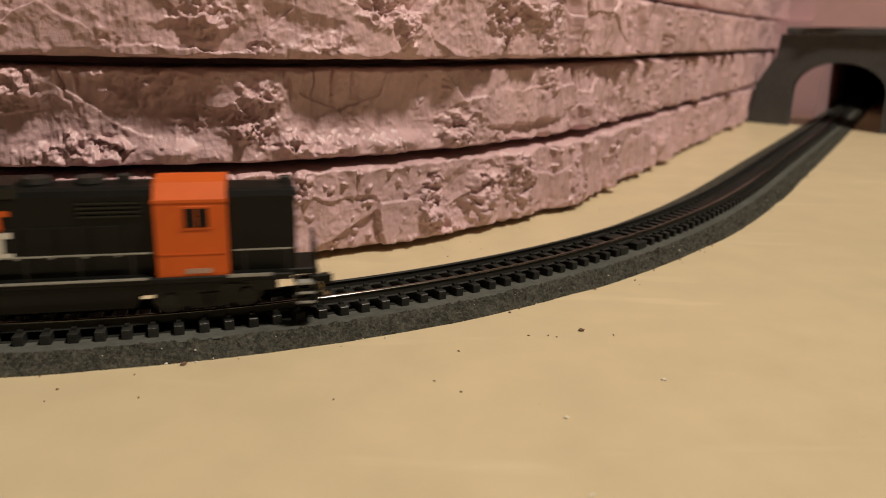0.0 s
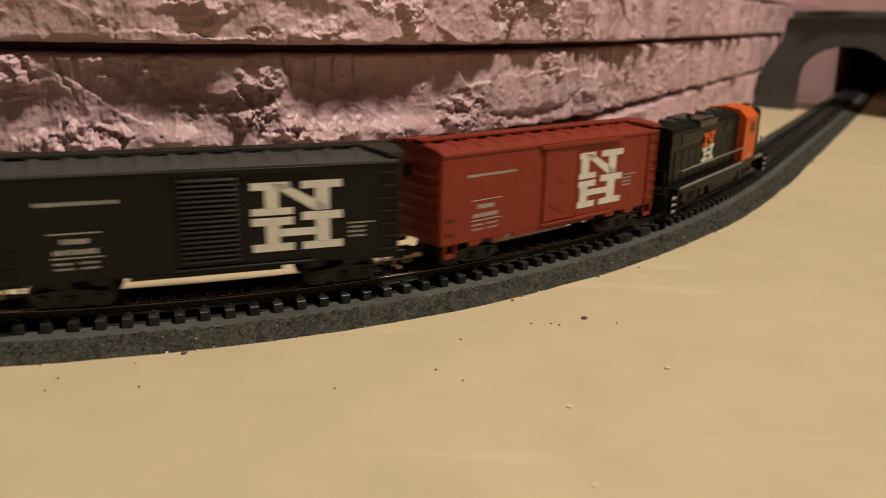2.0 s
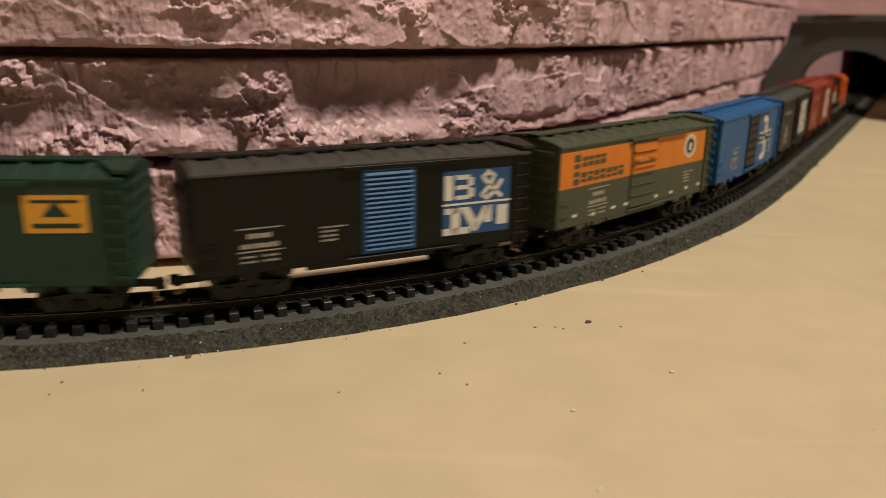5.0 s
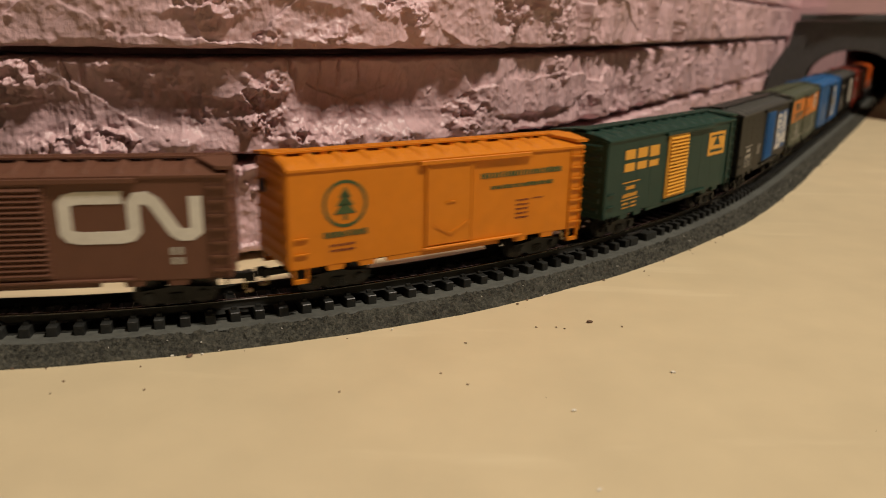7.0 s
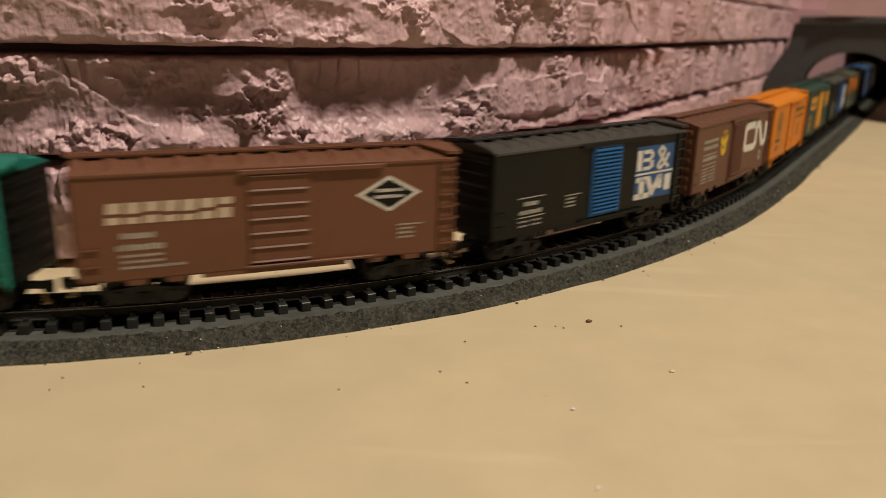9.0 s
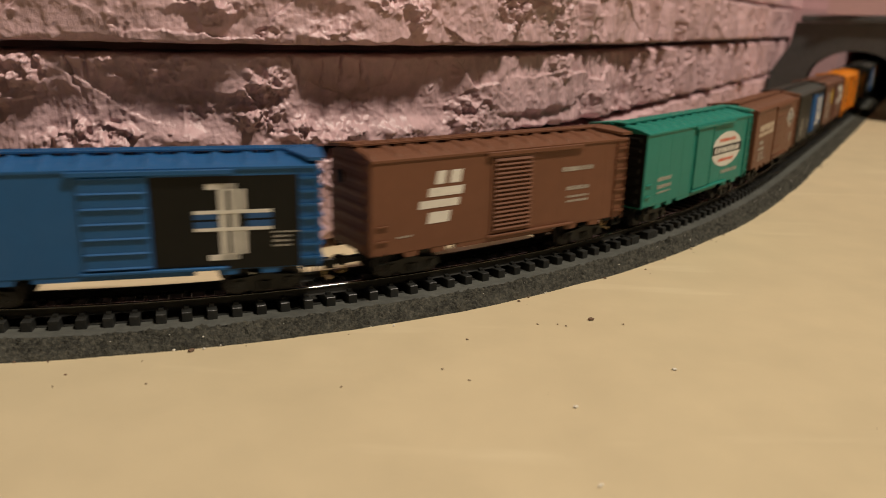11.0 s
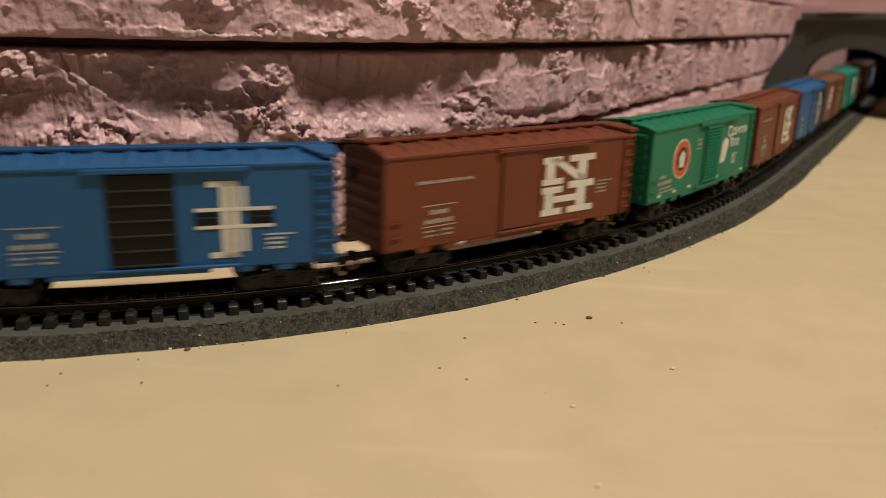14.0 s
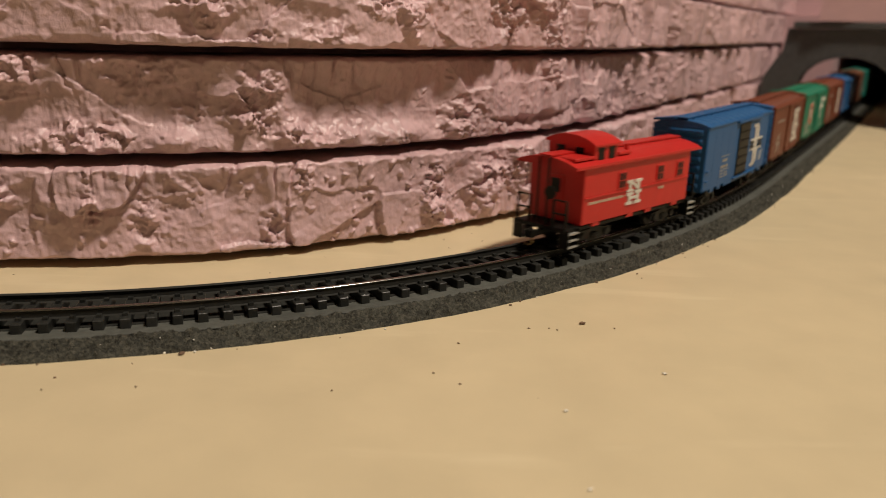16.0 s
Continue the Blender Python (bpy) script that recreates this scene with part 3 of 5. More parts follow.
# an emblem of stacked slabs with one slanting band
SLABS = [rect(0, .42, .89, 1), rect(.55, 1, .89, 1), rect(.15, .30, .62, .895), [(.2, .975), (.36, .975), (.87, .60), (.70, .56)],
         rect(.70, .86, .57, .895), rect(0, .45, .53, .63), rect(0, .45, .38, .49), rect(.55, 1, .43, .55),
         rect(.15, .30, .1, .385), rect(.70, .86, .1, .435), rect(.28, .72, .21, .32), rect(0, .45, 0, .11), rect(.55, 1, 0, .11)]


def letter_rows(rows):
    """Small unreadable lettering as broken bars: rows of (x0, x1, z, height, pieces)."""
    out = []
    rnd = random.Random(7)
    for x0, x1, z, hgt, n in rows:
        n = n * 2 if 2 < n and hgt < 1.6 else n
        w = (x1 - x0) / n
        for k in range(n):
            g = w * (0.10 + 0.14 * rnd.random()) if n > 1 else 0
            cut = hgt * (0.25 * rnd.random() if n > 1 else 0)
            out.append(rect(x0 + k * w + g, x0 + (k + 1) * w - g, z, z + hgt - cut))
    return out


def block_word(x0, x1, z0, z1, n, seed, lean=0.0):
    """A row of n plain blocks, each slit once across, standing for a painted name."""
    rnd = random.Random(seed)
    out = []
    w, h = (x1 - x0) / n, z1 - z0
    for k in range(n):
        a, b = x0 + k * w + w * 0.11, x0 + (k + 1) * w - w * 0.11
        cut = z0 + h * rnd.uniform(0.36, 0.60)
        for lo, hi in ((z0, cut - h * 0.09), (cut + h * 0.09, z1)):
            out.append([(x + lean * (z - z0), z) for x, z in rect(a, b, lo, hi)])
    return out


def ribbon(pts, w):
    """One even band along a chain of points, mitred at its bends, as quads."""
    side = []
    for k, (x, z) in enumerate(pts):
        ds = []
        for a, b in ((k - 1, k), (k, k + 1)):
            if a >= 0 and b < len(pts):
                dx, dz = pts[b][0] - pts[a][0], pts[b][1] - pts[a][1]
                l = math.hypot(dx, dz)
                ds.append((-dz / l, dx / l))
        nx, nz = sum(d[0] for d in ds) / len(ds), sum(d[1] for d in ds) / len(ds)
        q = (w / 2) / max(0.35, nx * nx + nz * nz)
        side.append(((x + nx * q, z + nz * q), (x - nx * q, z - nz * q)))
    return [[a[0], b[0], b[1], a[1]] for a, b in zip(side[:-1], side[1:])]


def build_truck_meshes():
    bm = bmesh.new()
    prism(bm, [(-7.6 * MM, 2.2 * MM), (-7.2 * MM, 4.0 * MM), (-2.6 * MM, 4.4 * MM), (0, 4.9 * MM), (2.6 * MM, 4.4 * MM), (7.2 * MM, 4.0 * MM), (7.6 * MM, 2.2 * MM), (4.0 * MM, 1.8 * MM), (2.2 * MM, 0.9 * MM), (-2.2 * MM, 0.9 * MM), (-4.0 * MM, 1.8 * MM)], -0.0005, 0.0005)
    for cx in (-5.25, 5.25):
        cyl(bm, Matrix.Translation((cx * MM, -0.0007, 0.0027)) @ Matrix.Rotation(math.pi / 2, 4, "X"), 0.0010, 0.0008, 10)
    for cx in (-0.9, 0.0, 0.9):
        cyl(bm, Matrix.Translation((cx * MM, -0.0007, 0.0024)), 0.00042, 0.0018, 8)
    side = to_mesh("side_frame", bm, TRUCK)
    bm = box(bmesh.new(), -0.0016, 0.0016, -0.0068, 0.0068, 0.0028, 0.0052, 0.0002)
    bolster = to_mesh("bolster", bm, TRUCK)
    bm = bmesh.new()
    turn = Matrix.Rotation(math.pi / 2, 4, "X")
    for o in (-0.00455, 0.00455):
        cyl(bm, Matrix.Translation((0, o, 0)) @ turn, 0.0028, 0.0011, 20)
        cyl(bm, Matrix.Translation((0, o * 0.86, 0)) @ turn, 0.0033, 0.0004, 20)
        for k in range(3):
            a = math.pi * k / 3
            box(bm, -0.0018, 0.0018, o * 1.13 - 0.0001, o * 1.13 + 0.0001, -0.0002, 0.0002)
    cyl(bm, turn, 0.0007, 0.0136, 8)
    wheel = to_mesh("wheelset", bm, STEEL)
    return side, bolster, wheel


SIDE_FRAME, BOLSTER, WHEELSET = build_truck_meshes()


def add_truck(car, x, base=0.00525, stretch=1.0):
    truck = new("truck", BOLSTER)
    truck.parent = car
    truck.matrix_basis = pose(x, 0, 0)
    for o, r in ((-0.0066, 0), (0.0066, 180)):
        f = alike("side_frame", SIDE_FRAME, truck, pose(0, o, 0, 0, 0, r) @ Matrix.Diagonal((stretch, 1, 1.0 if stretch == 1 else 1.35, 1)))
    for a in (-base * stretch, base * stretch):
        w = alike("wheelset", WHEELSET, truck, pose(a, 0, 0.0028))
        WHEELS.append(w)
    TRUCKS.append((truck, car, x))
    return truck


def coupler_mesh():
    bm = box(bmesh.new(), -0.0035, 0.0018, -0.0007, 0.0007, 0.0036, 0.0050, 0.0001)
    box(bm, 0.0016, 0.0034, -0.0015, 0.0006, 0.0032, 0.0054, 0.0002)
    box(bm, 0.0026, 0.0040, -0.0015, -0.0009, 0.0032, 0.0054, 0.0001)
    return to_mesh("coupler", bm, BLACK)


def pin_mesh():
    bm = bmesh.new()
    for k in range(6):
        a, b = -1.2 + k * 0.4, -0.8 + k * 0.4
        box(bm, 0.0015 + 0.0012 * math.cos((a + b) / 2), 0.0019 + 0.0012 * math.cos((a + b) / 2), -0.0010 - 0.0006 * k * 0.5, -0.0004 - 0.0006 * k * 0.5, 0.0010, 0.0014)
    box(bm, 0.0014, 0.0018, -0.0008, -0.0004, 0.0012, 0.0036)
    return to_mesh("trip_pin", bm, BRASS)


COUPLER, TRIP_PIN = coupler_mesh(), pin_mesh()


def add_couplers(car, half):
    for s, r in ((1, 0), (-1, 180)):
        c = alike("coupler", COUPLER, car, pose(s * half, 0, 0, 0, 0, r))
        alike("trip_pin", TRIP_PIN, c)


def rung_ladder(bm, x0, x1, y0, y1, z0, z1, n):
    for k in range(n):
        z = z0 + (z1 - z0) * (k + 0.5) / n
        box(bm, x0, x1, y0, y1, z - 0.0002, z + 0.0002)
    return bm


def vault(half_l, half_w, z, rise):
    """A shallow arched slab, from -half_l to half_l."""
    bm = bmesh.new()
    n = 16
    prof = [-half_w * math.cos(math.pi * k / n) for k in range(n + 1)]
    prof = [(y, z + rise * (1 - (abs(y) / half_w) ** 2.2)) for y in prof] + [(half_w, z - 0.0005), (-half_w, z - 0.0005)]
    a = [bm.verts.new((-half_l, y, q)) for y, q in prof]
    b = [bm.verts.new((half_l, y, q)) for y, q in prof]
    bm.faces.new(a)
    bm.faces.new(b[::-1])
    for k in range(len(prof)):
        m = (k + 1) % len(prof)
        bm.faces.new((a[k], b[k], b[m], a[m]))
    return bm


def roof_rib(half_w, z, rise):
    """A rounded bead across the roof, following its arch."""
    bm = bmesh.new()
    n = 20
    rows = []
    for dx, up in ((-0.0013, 0.0), (-0.0009, 0.55), (0.0, 1.0), (0.0009, 0.55), (0.0013, 0.0)):
        row = []
        for k in range(n + 1):
            q = -math.cos(math.pi * k / n)
            end = 1 - min(1, max(0, (abs(q) - 0.72) / 0.26)) ** 1.5
            row.append(bm.verts.new((dx, q * half_w * 0.985, z - 0.00008 + 0.00065 * up * end + rise * (1 - abs(q * 0.985) ** 2.2))))
        rows.append(row)
    for a, b in zip(rows[:-1], rows[1:]):
        for k in range(n):
            bm.faces.new((a[k], b[k], b[k + 1], a[k + 1]))
    return bm


def slat(x0, x1, out, tall):
    """A door slat with slanting upper and lower faces."""
    sec = [(0, -tall * 0.8), (-out, -tall * 0.4), (0, tall), (out, -tall * 0.4)]
    bm = bmesh.new()
    a = [bm.verts.new((x0, y, z)) for y, z in sec]
    b = [bm.verts.new((x1, y, z)) for y, z in sec]
    bm.faces.new(a)
    bm.faces.new(b[::-1])
    for k in range(4):
        bm.faces.new((a[k], b[k], b[(k + 1) % 4], a[(k + 1) % 4]))
    return bm


SHARED = {}


def shared(key, make, material):
    """One mesh for all alike pieces of one paint."""
    k = (key, material.name)
    if k not in SHARED:
        SHARED[k] = to_mesh(key, make(), material)
    return SHARED[k]


def end_rib():
    bm = bmesh.new()
    h, w = 0.0029, HALF_W - 0.0016
    c = [(0, -w, -h * .36), (0, w, -h * .36), (0, w, h * .36), (0, -w, h * .36)]
    a = [bm.verts.new(p) for p in c]
    b = [bm.verts.new((0.0004, p[1] * 0.93, p[2] * 0.3)) for p in c]
    bm.faces.new(b)
    bm.faces.new(a[::-1])
    for i in range(4):
        bm.faces.new((a[i], a[(i + 1) % 4], b[(i + 1) % 4], b[i]))
    return bm


def boxcar(label, color, roof, door="louvre", door_color=None, steps=False, walk_color=None, end_color=None, door_at=0.0):
    """A forty-foot boxcar: x runs forward, the camera's side is -y, z is from the rail top."""
    car = new("boxcar")
    tagged(car, label, "boxcar", "cars of the freight train")
    door_color, walk_color, end_color = door_color or color, walk_color or roof, end_color or color
    hl = BODY / 2
    bm = box(bmesh.new(), -hl, hl, -HALF_W, HALF_W, SILL, EAVE, 0.00025)
    box(bm, -0.0165, 0.0140, -HALF_W + 0.0001, -HALF_W + 0.0010, SILL - 0.0009, SILL + 0.0003)
    box(bm, -0.0165, 0.0140, HALF_W - 0.0010, HALF_W - 0.0001, SILL - 0.0009, SILL + 0.0003)
    for x in (-0.0215, -0.0290, 0.0205, 0.0290):
        prism(bm, [(x - 0.0022, SILL + 0.0003), (x - 0.0016, SILL - 0.0011), (x + 0.0016, SILL - 0.0011), (x + 0.0022, SILL + 0.0003)], -HALF_W + 0.0001, -HALF_W + 0.0009)
    body = part("body", bm, color, car)
    part("underframe", box(box(bmesh.new(), -hl + 0.002, hl - 0.002, -0.0016, 0.0016, SILL - 0.0016, SILL + 0.0002), -0.030, 0.030, -0.0075, 0.0075, SILL - 0.0006, SILL + 0.0001), TRUCK, car)
    rf = part("roof", vault(hl, HALF_W + 0.0003, EAVE, RISE), roof, car)
    rib = shared("roof_rib", lambda: roof_rib(HALF_W + 0.0003, EAVE, RISE), roof)
    for k in range(13):
        alike("roof_rib", rib, rf, pose(-hl + 0.0014 + (BODY - 0.0028) * k / 12, 0, 0))
    # running board on short stands, with corner boards
    zt = EAVE + RISE + 0.0006
    bm = box(bmesh.new(), -hl - 0.0003, hl + 0.0003, -0.0020, 0.0020, zt, zt + 0.0004)
    for y in (-0.0007, 0.0007):
        box(bm, -hl, hl, y - 0.00008, y + 0.00008, zt + 0.0004, zt + 0.00046)
    rw = part("running_board", bm, walk_color, car)
    stand = shared("stand", lambda: box(bmesh.new(), -0.0005, 0.0005, -0.0019, 0.0019, EAVE + RISE - 0.0004, zt), walk_color)
    for k in range(17):
        alike("stand", stand, rw, pose(-hl + 0.002 + (BODY - 0.004) * k / 16, 0, 0))
    for sx, sy in ((1, -1), (-1, 1)):
        bm = bmesh.new()
        pts = [(0.0, 0.0), (0.0046, 0.0), (0.0046, 0.0073), (0.0014, 0.0073), (-0.0030, 0.0010)]
        lo = [bm.verts.new((sx * (hl - 0.0034 + px), sy * (0.0019 + py), zt - 0.0003 - (0.0009 if py > 0.005 else 0))) for px, py in pts]
        hi = [bm.verts.new((sx * (hl - 0.0034 + px), sy * (0.0019 + py), zt + 0.0004 - (0.0009 if py > 0.005 else 0))) for px, py in pts]
        bm.faces.new(lo)
        bm.faces.new(hi[::-1])
        for k in range(5):
            bm.faces.new((lo[k], lo[(k + 1) % 5], hi[(k + 1) % 5], hi[k]))
        part("corner_board", bm, walk_color, car)
    for sx in (-1, 1):
        panel = part("end_panel", box(bmesh.new(), sx * hl - 0.0002, sx * hl + 0.0002, -HALF_W + 0.0003, HALF_W - 0.0003, SILL + 0.0004, EAVE - 0.0002), end_color, car)
        for k in range(7):
            alike("end_rib", shared("end_rib", end_rib, end_color), panel, pose(sx * (hl + 0.0001), 0, SILL + 0.0022 + k * 0.00290, 0, 0, 0 if sx > 0 else 180))
        bm = rung_ladder(bmesh.new(), sx * hl + sx * 0.0004 - 0.0002, sx * hl + sx * 0.0006 + 0.0002, -sx * 0.0090 if sx > 0 else 0.0058, -sx * 0.0058 if sx > 0 else 0.0090, SILL, EAVE, 7)
        part("end_ladder", bm, end_color, car)
    # side ladder on the leading corner, grab irons on the trailing one
    for sy in (-1, 1):
        y0, y1 = (-HALF_W - 0.0005, -HALF_W - 0.0002) if sy < 0 else (HALF_W + 0.0002, HALF_W + 0.0005)
        fx = hl if sy < 0 else -hl
        x0, x1 = (fx - 0.0040, fx - 0.0004) if sy < 0 else (fx + 0.0004, fx + 0.0040)
        bm = rung_ladder(bmesh.new(), x0, x1, y0, y1, SILL + 0.0006, EAVE - 0.0010, 7)
        for x in (x0, x1):
            box(bm, x - 0.00012, x + 0.00012, y0 + 0.0001, y1 + (0.0002 if sy < 0 else 0), SILL - 0.0004, EAVE - 0.0006)
        part("side_ladder", bm, GLOSS if color is BLACK else color, car)
        gx0, gx1 = (-hl + 0.0012, -hl + 0.0042) if sy < 0 else (hl - 0.0042, hl - 0.0012)
        for z in (0.0034, 0.0068):
            part("grab_iron", box(bmesh.new(), gx0, gx1, y0, y1 + (0.0003 if sy < 0 else 0), SILL + z - 0.00015, SILL + z + 0.00015), color, car)
        for x in (-hl + 0.0024, hl - 0.0024):
            bm = bmesh.new()
            w, d = (0.0017, 0.0030) if steps else (0.0014, 0.0020)
            box(bm, x - w, x - w + 0.0004, y0 + 0.0002, y1 + 0.0006, SILL - d, SILL + 0.0006)
            box(bm, x + w - 0.0004, x + w, y0 + 0.0002, y1 + 0.0006, SILL - d, SILL + 0.0006)
            box(bm, x - w, x + w, y0 + 0.0002, y1 + 0.0006, SILL - d, SILL - d + (0.0009 if steps else 0.0003))
            part("sill_step", bm, color if steps else BLACK, car)
    part("brake_wheel", cyl(bmesh.new(), Matrix.Translation((-hl - 0.0012, 0.0028, EAVE - 0.0050)) @ Matrix.Rotation(math.pi / 2, 4, "Y"), 0.0016, 0.0005, 14), BLACK, car)
    # doors with their tracks
    d0, d1 = -0.0067, 0.0060
    for sy in (-1, 1):
        def side(a, b):
            return (-HALF_W - b, -HALF_W - a) if sy < 0 else (HALF_W + a, HALF_W + b)
        ya, yb = side(-0.0002, 0.0004)
        zl, zh = SILL + 0.0012, EAVE - 0.0012
        dr = part("door", box(bmesh.new(), d0, d1, ya, yb, zl, zh, 0.00012), door_color, car)
        dr.matrix_basis = pose(door_at, 0, 0)
        ymid = sum(side(0.0003, 0.0007)) / 2
        rib_paint = GLOSS if door_color is BLACK else door_color
        if door == "louvre":
            rib = shared("door_rib", lambda: slat(d0 + 0.0007, d1 - 0.0007, 0.00048, 0.00046), rib_paint)
            spots = [(zl + 0.0006 + (zh - zl - 0.0012) * (k + 0.5) / 17) for k in range(17)]
        elif door == "panel":
            rib = shared("door_bar", lambda: slat(d0 + 0.0004, d1 - 0.0004, 0.00028, 0.00024), door_color)
            spots = [zl + 0.0004 + (zh - zl - 0.0008) * k / 6 for k in range(7)]
        else:
            spots = []
        for z in spots:
            alike("door_rib", rib, dr, pose(0, ymid, z))
        if door in ("plug", "plain"):
            y2, y3 = side(0.0003, 0.0006)
            for x in (d0 + 0.0003, d1 - 0.0003):
                part("door_post", box(bmesh.new(), x - 0.0003, x + 0.0003, y2, y3, zl, zh), door_color, dr)
        if door == "plug":
            bm = prism(bmesh.new(), [(-0.0046, zl + 0.0052), (-0.0046, zl + 0.0044), (0, zl + 0.0020), (0.0046, zl + 0.0044), (0.0046, zl + 0.0052), (0, zl + 0.0028)], y2, y3)
            part("door_brace", bm, door_color, dr)
            part("door_handle", box(bmesh.new(), -0.0012, 0.0012, y2, y3, zl + 0.0098, zl + 0.0102), door_color, dr)
        y2, y3 = side(0.0, 0.0009)
        t0, t1 = (-0.0085, 0.0225) if sy < 0 else (-0.0225, 0.0085)
        part("door_rail", box(bmesh.new(), t0, t1, y2, y3, EAVE - 0.0013, EAVE - 0.0003, 0.0001), color, car)
        part("door_sill", box(bmesh.new(), t0 + 0.001, t1 - 0.002, y2, y3, SILL + 0.0003, SILL + 0.0009, 0.0001), color, car)
        # rivet seams
        bm = bmesh.new()
        for k in range(1, 10):
            x = -hl + BODY * k / 10
            if d0 - 0.001 < x - door_at < d1 + 0.001:
                continue
            y4, y5 = side(-0.0001, 0.00003)
            box(bm, x - 0.00012, x + 0.00012, y4, y5, SILL + 0.0010, EAVE - 0.0013)
        tagged(part("seams", bm, color, car), kind="stuff")
    for x in (-0.0270, 0.0270):
        add_truck(car, x)
    add_couplers(car, hl)
    CARS.append((car, 0.0, 0.0270))
    return car


def slab_car(car, x0=4.3, x1=24.2, z0=3.0, z1=17.8):
    decal("emblem", placed(SLABS, x0, x1, z0, z1), LETTER, car, "white slab-shaped railway emblem", proud=0.16)


def data_block(car, x0, z0, mat_=None, x1=None, lines=2):
    """The reporting marks low on the trailing half."""
    m = mat_ or DIM
    x1 = x1 or x0 + 9.5
    rows = [(x0, x1, z0 + 7.6, 0.22, 1), (x0 + 2, x1 - 2.4, z0 + 5.6, 1.1, 3), (x0 + 0.5, x1 - 1, z0 + 3.5, 1.1, 6), (x0, x1, z0 + 2.7, 0.22, 1)]
    for k in range(lines):
        rows.append((x0 + 0.4, x0 + 3.8, z0 + 1.5 - k * 1.1, 0.5, 3))
        rows.append((x0 + 5.0, x1 - 1.0, z0 + 1.5 - k * 1.1, 0.5, 3))
    decal("lettering", letter_rows(rows), m, car, "small white reporting marks")


def dim_block(car, x0, z0, m=None):
    decal("lettering", letter_rows([(x0, x0 + 6, z0 + 3.6, 0.35, 4), (x0 + 0.2, x0 + 4, z0 + 2.6, 0.5, 4), (x0 + 0.2, x0 + 4, z0 + 1.6, 0.5, 3), (x0 + 0.2, x0 + 4, z0 + 0.6, 0.5, 4)]), m or DIM, car, "small faded data lettering")


def small_line(car, x0, x1, z, hgt=0.6, n=9, m=None):
    decal("lettering", letter_rows([(x0, x1, z, hgt, n)]), m or DIM, car)


# ---- locomotive ----
def locomotive():
    car = new("locomotive")
    tagged(car, "black toy diesel locomotive with an orange cab", "locomotive", "cars of the freight train")
    f0, f1 = -0.0505, 0.0505
    deck = 0.0086
    bm = box(bmesh.new(), f0 + 0.005, f1 - 0.005, -0.0092, 0.0092, deck - 0.0014, deck, 0.0002)
    box(bm, f0, f0 + 0.0055, -0.0062, 0.0062, deck - 0.0014, deck, 0.0002)
    box(bm, f1 - 0.0055, f1, -0.0062, 0.0062, deck - 0.0014, deck, 0.0002)
    part("deck", bm, BLACK, car)
    for sy in (-1, 1):
        y0, y1 = (-0.0094, -0.0091) if sy < 0 else (0.0091, 0.0094)
        bm = bmesh.new()
        for a, b in ((f0 + 0.006, 0.0170),):
            box(bm, a, b, y0, y1, deck - 0.0002, deck + 0.00025)
        box(bm, 0.0325, 0.0415, y0, y1, deck - 0.0004, deck + 0.00025)
        part("walkway_edge", bm, GLINT, car, "walkway edge in a pale glint colour")
        bm = prism(bmesh.new(), [(-0.031, deck - 0.0012), (-0.027, deck - 0.0032), (-0.013, deck - 0.0032), (-0.0105, deck - 0.0046), (0.0125, deck - 0.0046), (0.015, deck - 0.0032), (0.030, deck - 0.0030), (0.033, deck - 0.0012)], y0 + 0.0006, y1 + 0.0006)
        part("side_skirt", bm, BLACK, car)
    bm = prism(bmesh.new(), [(-0.0125, 0.0020), (-0.0140, 0.0045), (-0.0130, deck - 0.001), (0.0140, deck - 0.001), (0.0150, 0.0045), (0.0140, 0.0020)], -0.0078, 0.0078)
    part("fuel_tank", bm, BLACK, car)
    # solid box added under the deck to block light passing beneath the locomotive
    part("underframe", box(bmesh.new(), f0 + 0.008, f1 - 0.008, -0.0058, 0.0058, 0.0040, deck - 0.0012), TRUCK, car)
    # hoods with rounded tops
    def hood(x0, x1, top):
        w, r = 0.0058, 0.0016
        prof = [(-w, deck), (-w, top - r), (-w + 0.0005, top - 0.0005), (-w + r, top), (0, top + 0.0005), (w - r, top), (w - 0.0005, top - 0.0005), (w, top - r), (w, deck)]
        bm = bmesh.new()
        a = [bm.verts.new((x0, y, z)) for y, z in prof]
        b = [bm.verts.new((x1, y, z)) for y, z in prof]
        bm.faces.new(a)
        bm.faces.new(b[::-1])
        for k in range(len(prof)):
            m = (k + 1) % len(prof)
            bm.faces.new((a[k], a[m], b[m], b[k]))
        return bm
    top = 0.0266
    lh0, lh1, c1, sh1 = -0.0462, 0.0188, 0.0328, 0.0466
    part("long_hood", hood(lh0, lh1 + 0.0005, top), BLACK, car)
    part("short_hood", hood(c1 - 0.0005, sh1, top - 0.0006), BLACK, car)
    # hood doors, louvres and roof fans
    for k in range(9):
        x = lh0 + 0.003 + k * 0.0062
        for y in (-0.0060, 0.0060):
            part("hood_door", box(bmesh.new(), x, x + 0.0056, y - 0.00012, y + 0.00012, deck + 0.0012, top - 0.0075, 0.0001), BLACK, car)
            part("door_latch", box(bmesh.new(), x + 0.0044, x + 0.0050, y - 0.0003, y + 0.0003, deck + 0.0040, deck + 0.0043), GLINT, car)
    for x0, x1, n in ((lh0 + 0.008, lh0 + 0.026, 4), (0.004, 0.016, 4)):
        bm = bmesh.new()
        for k in range(n):
            z = top - 0.0058 + k * 0.0009
            for y in (-0.0060, 0.0060):
                box(bm, x0, x1, y - 0.0002, y + 0.0002, z, z + 0.0004)
        part("louvre", bm, GLOSS, car)
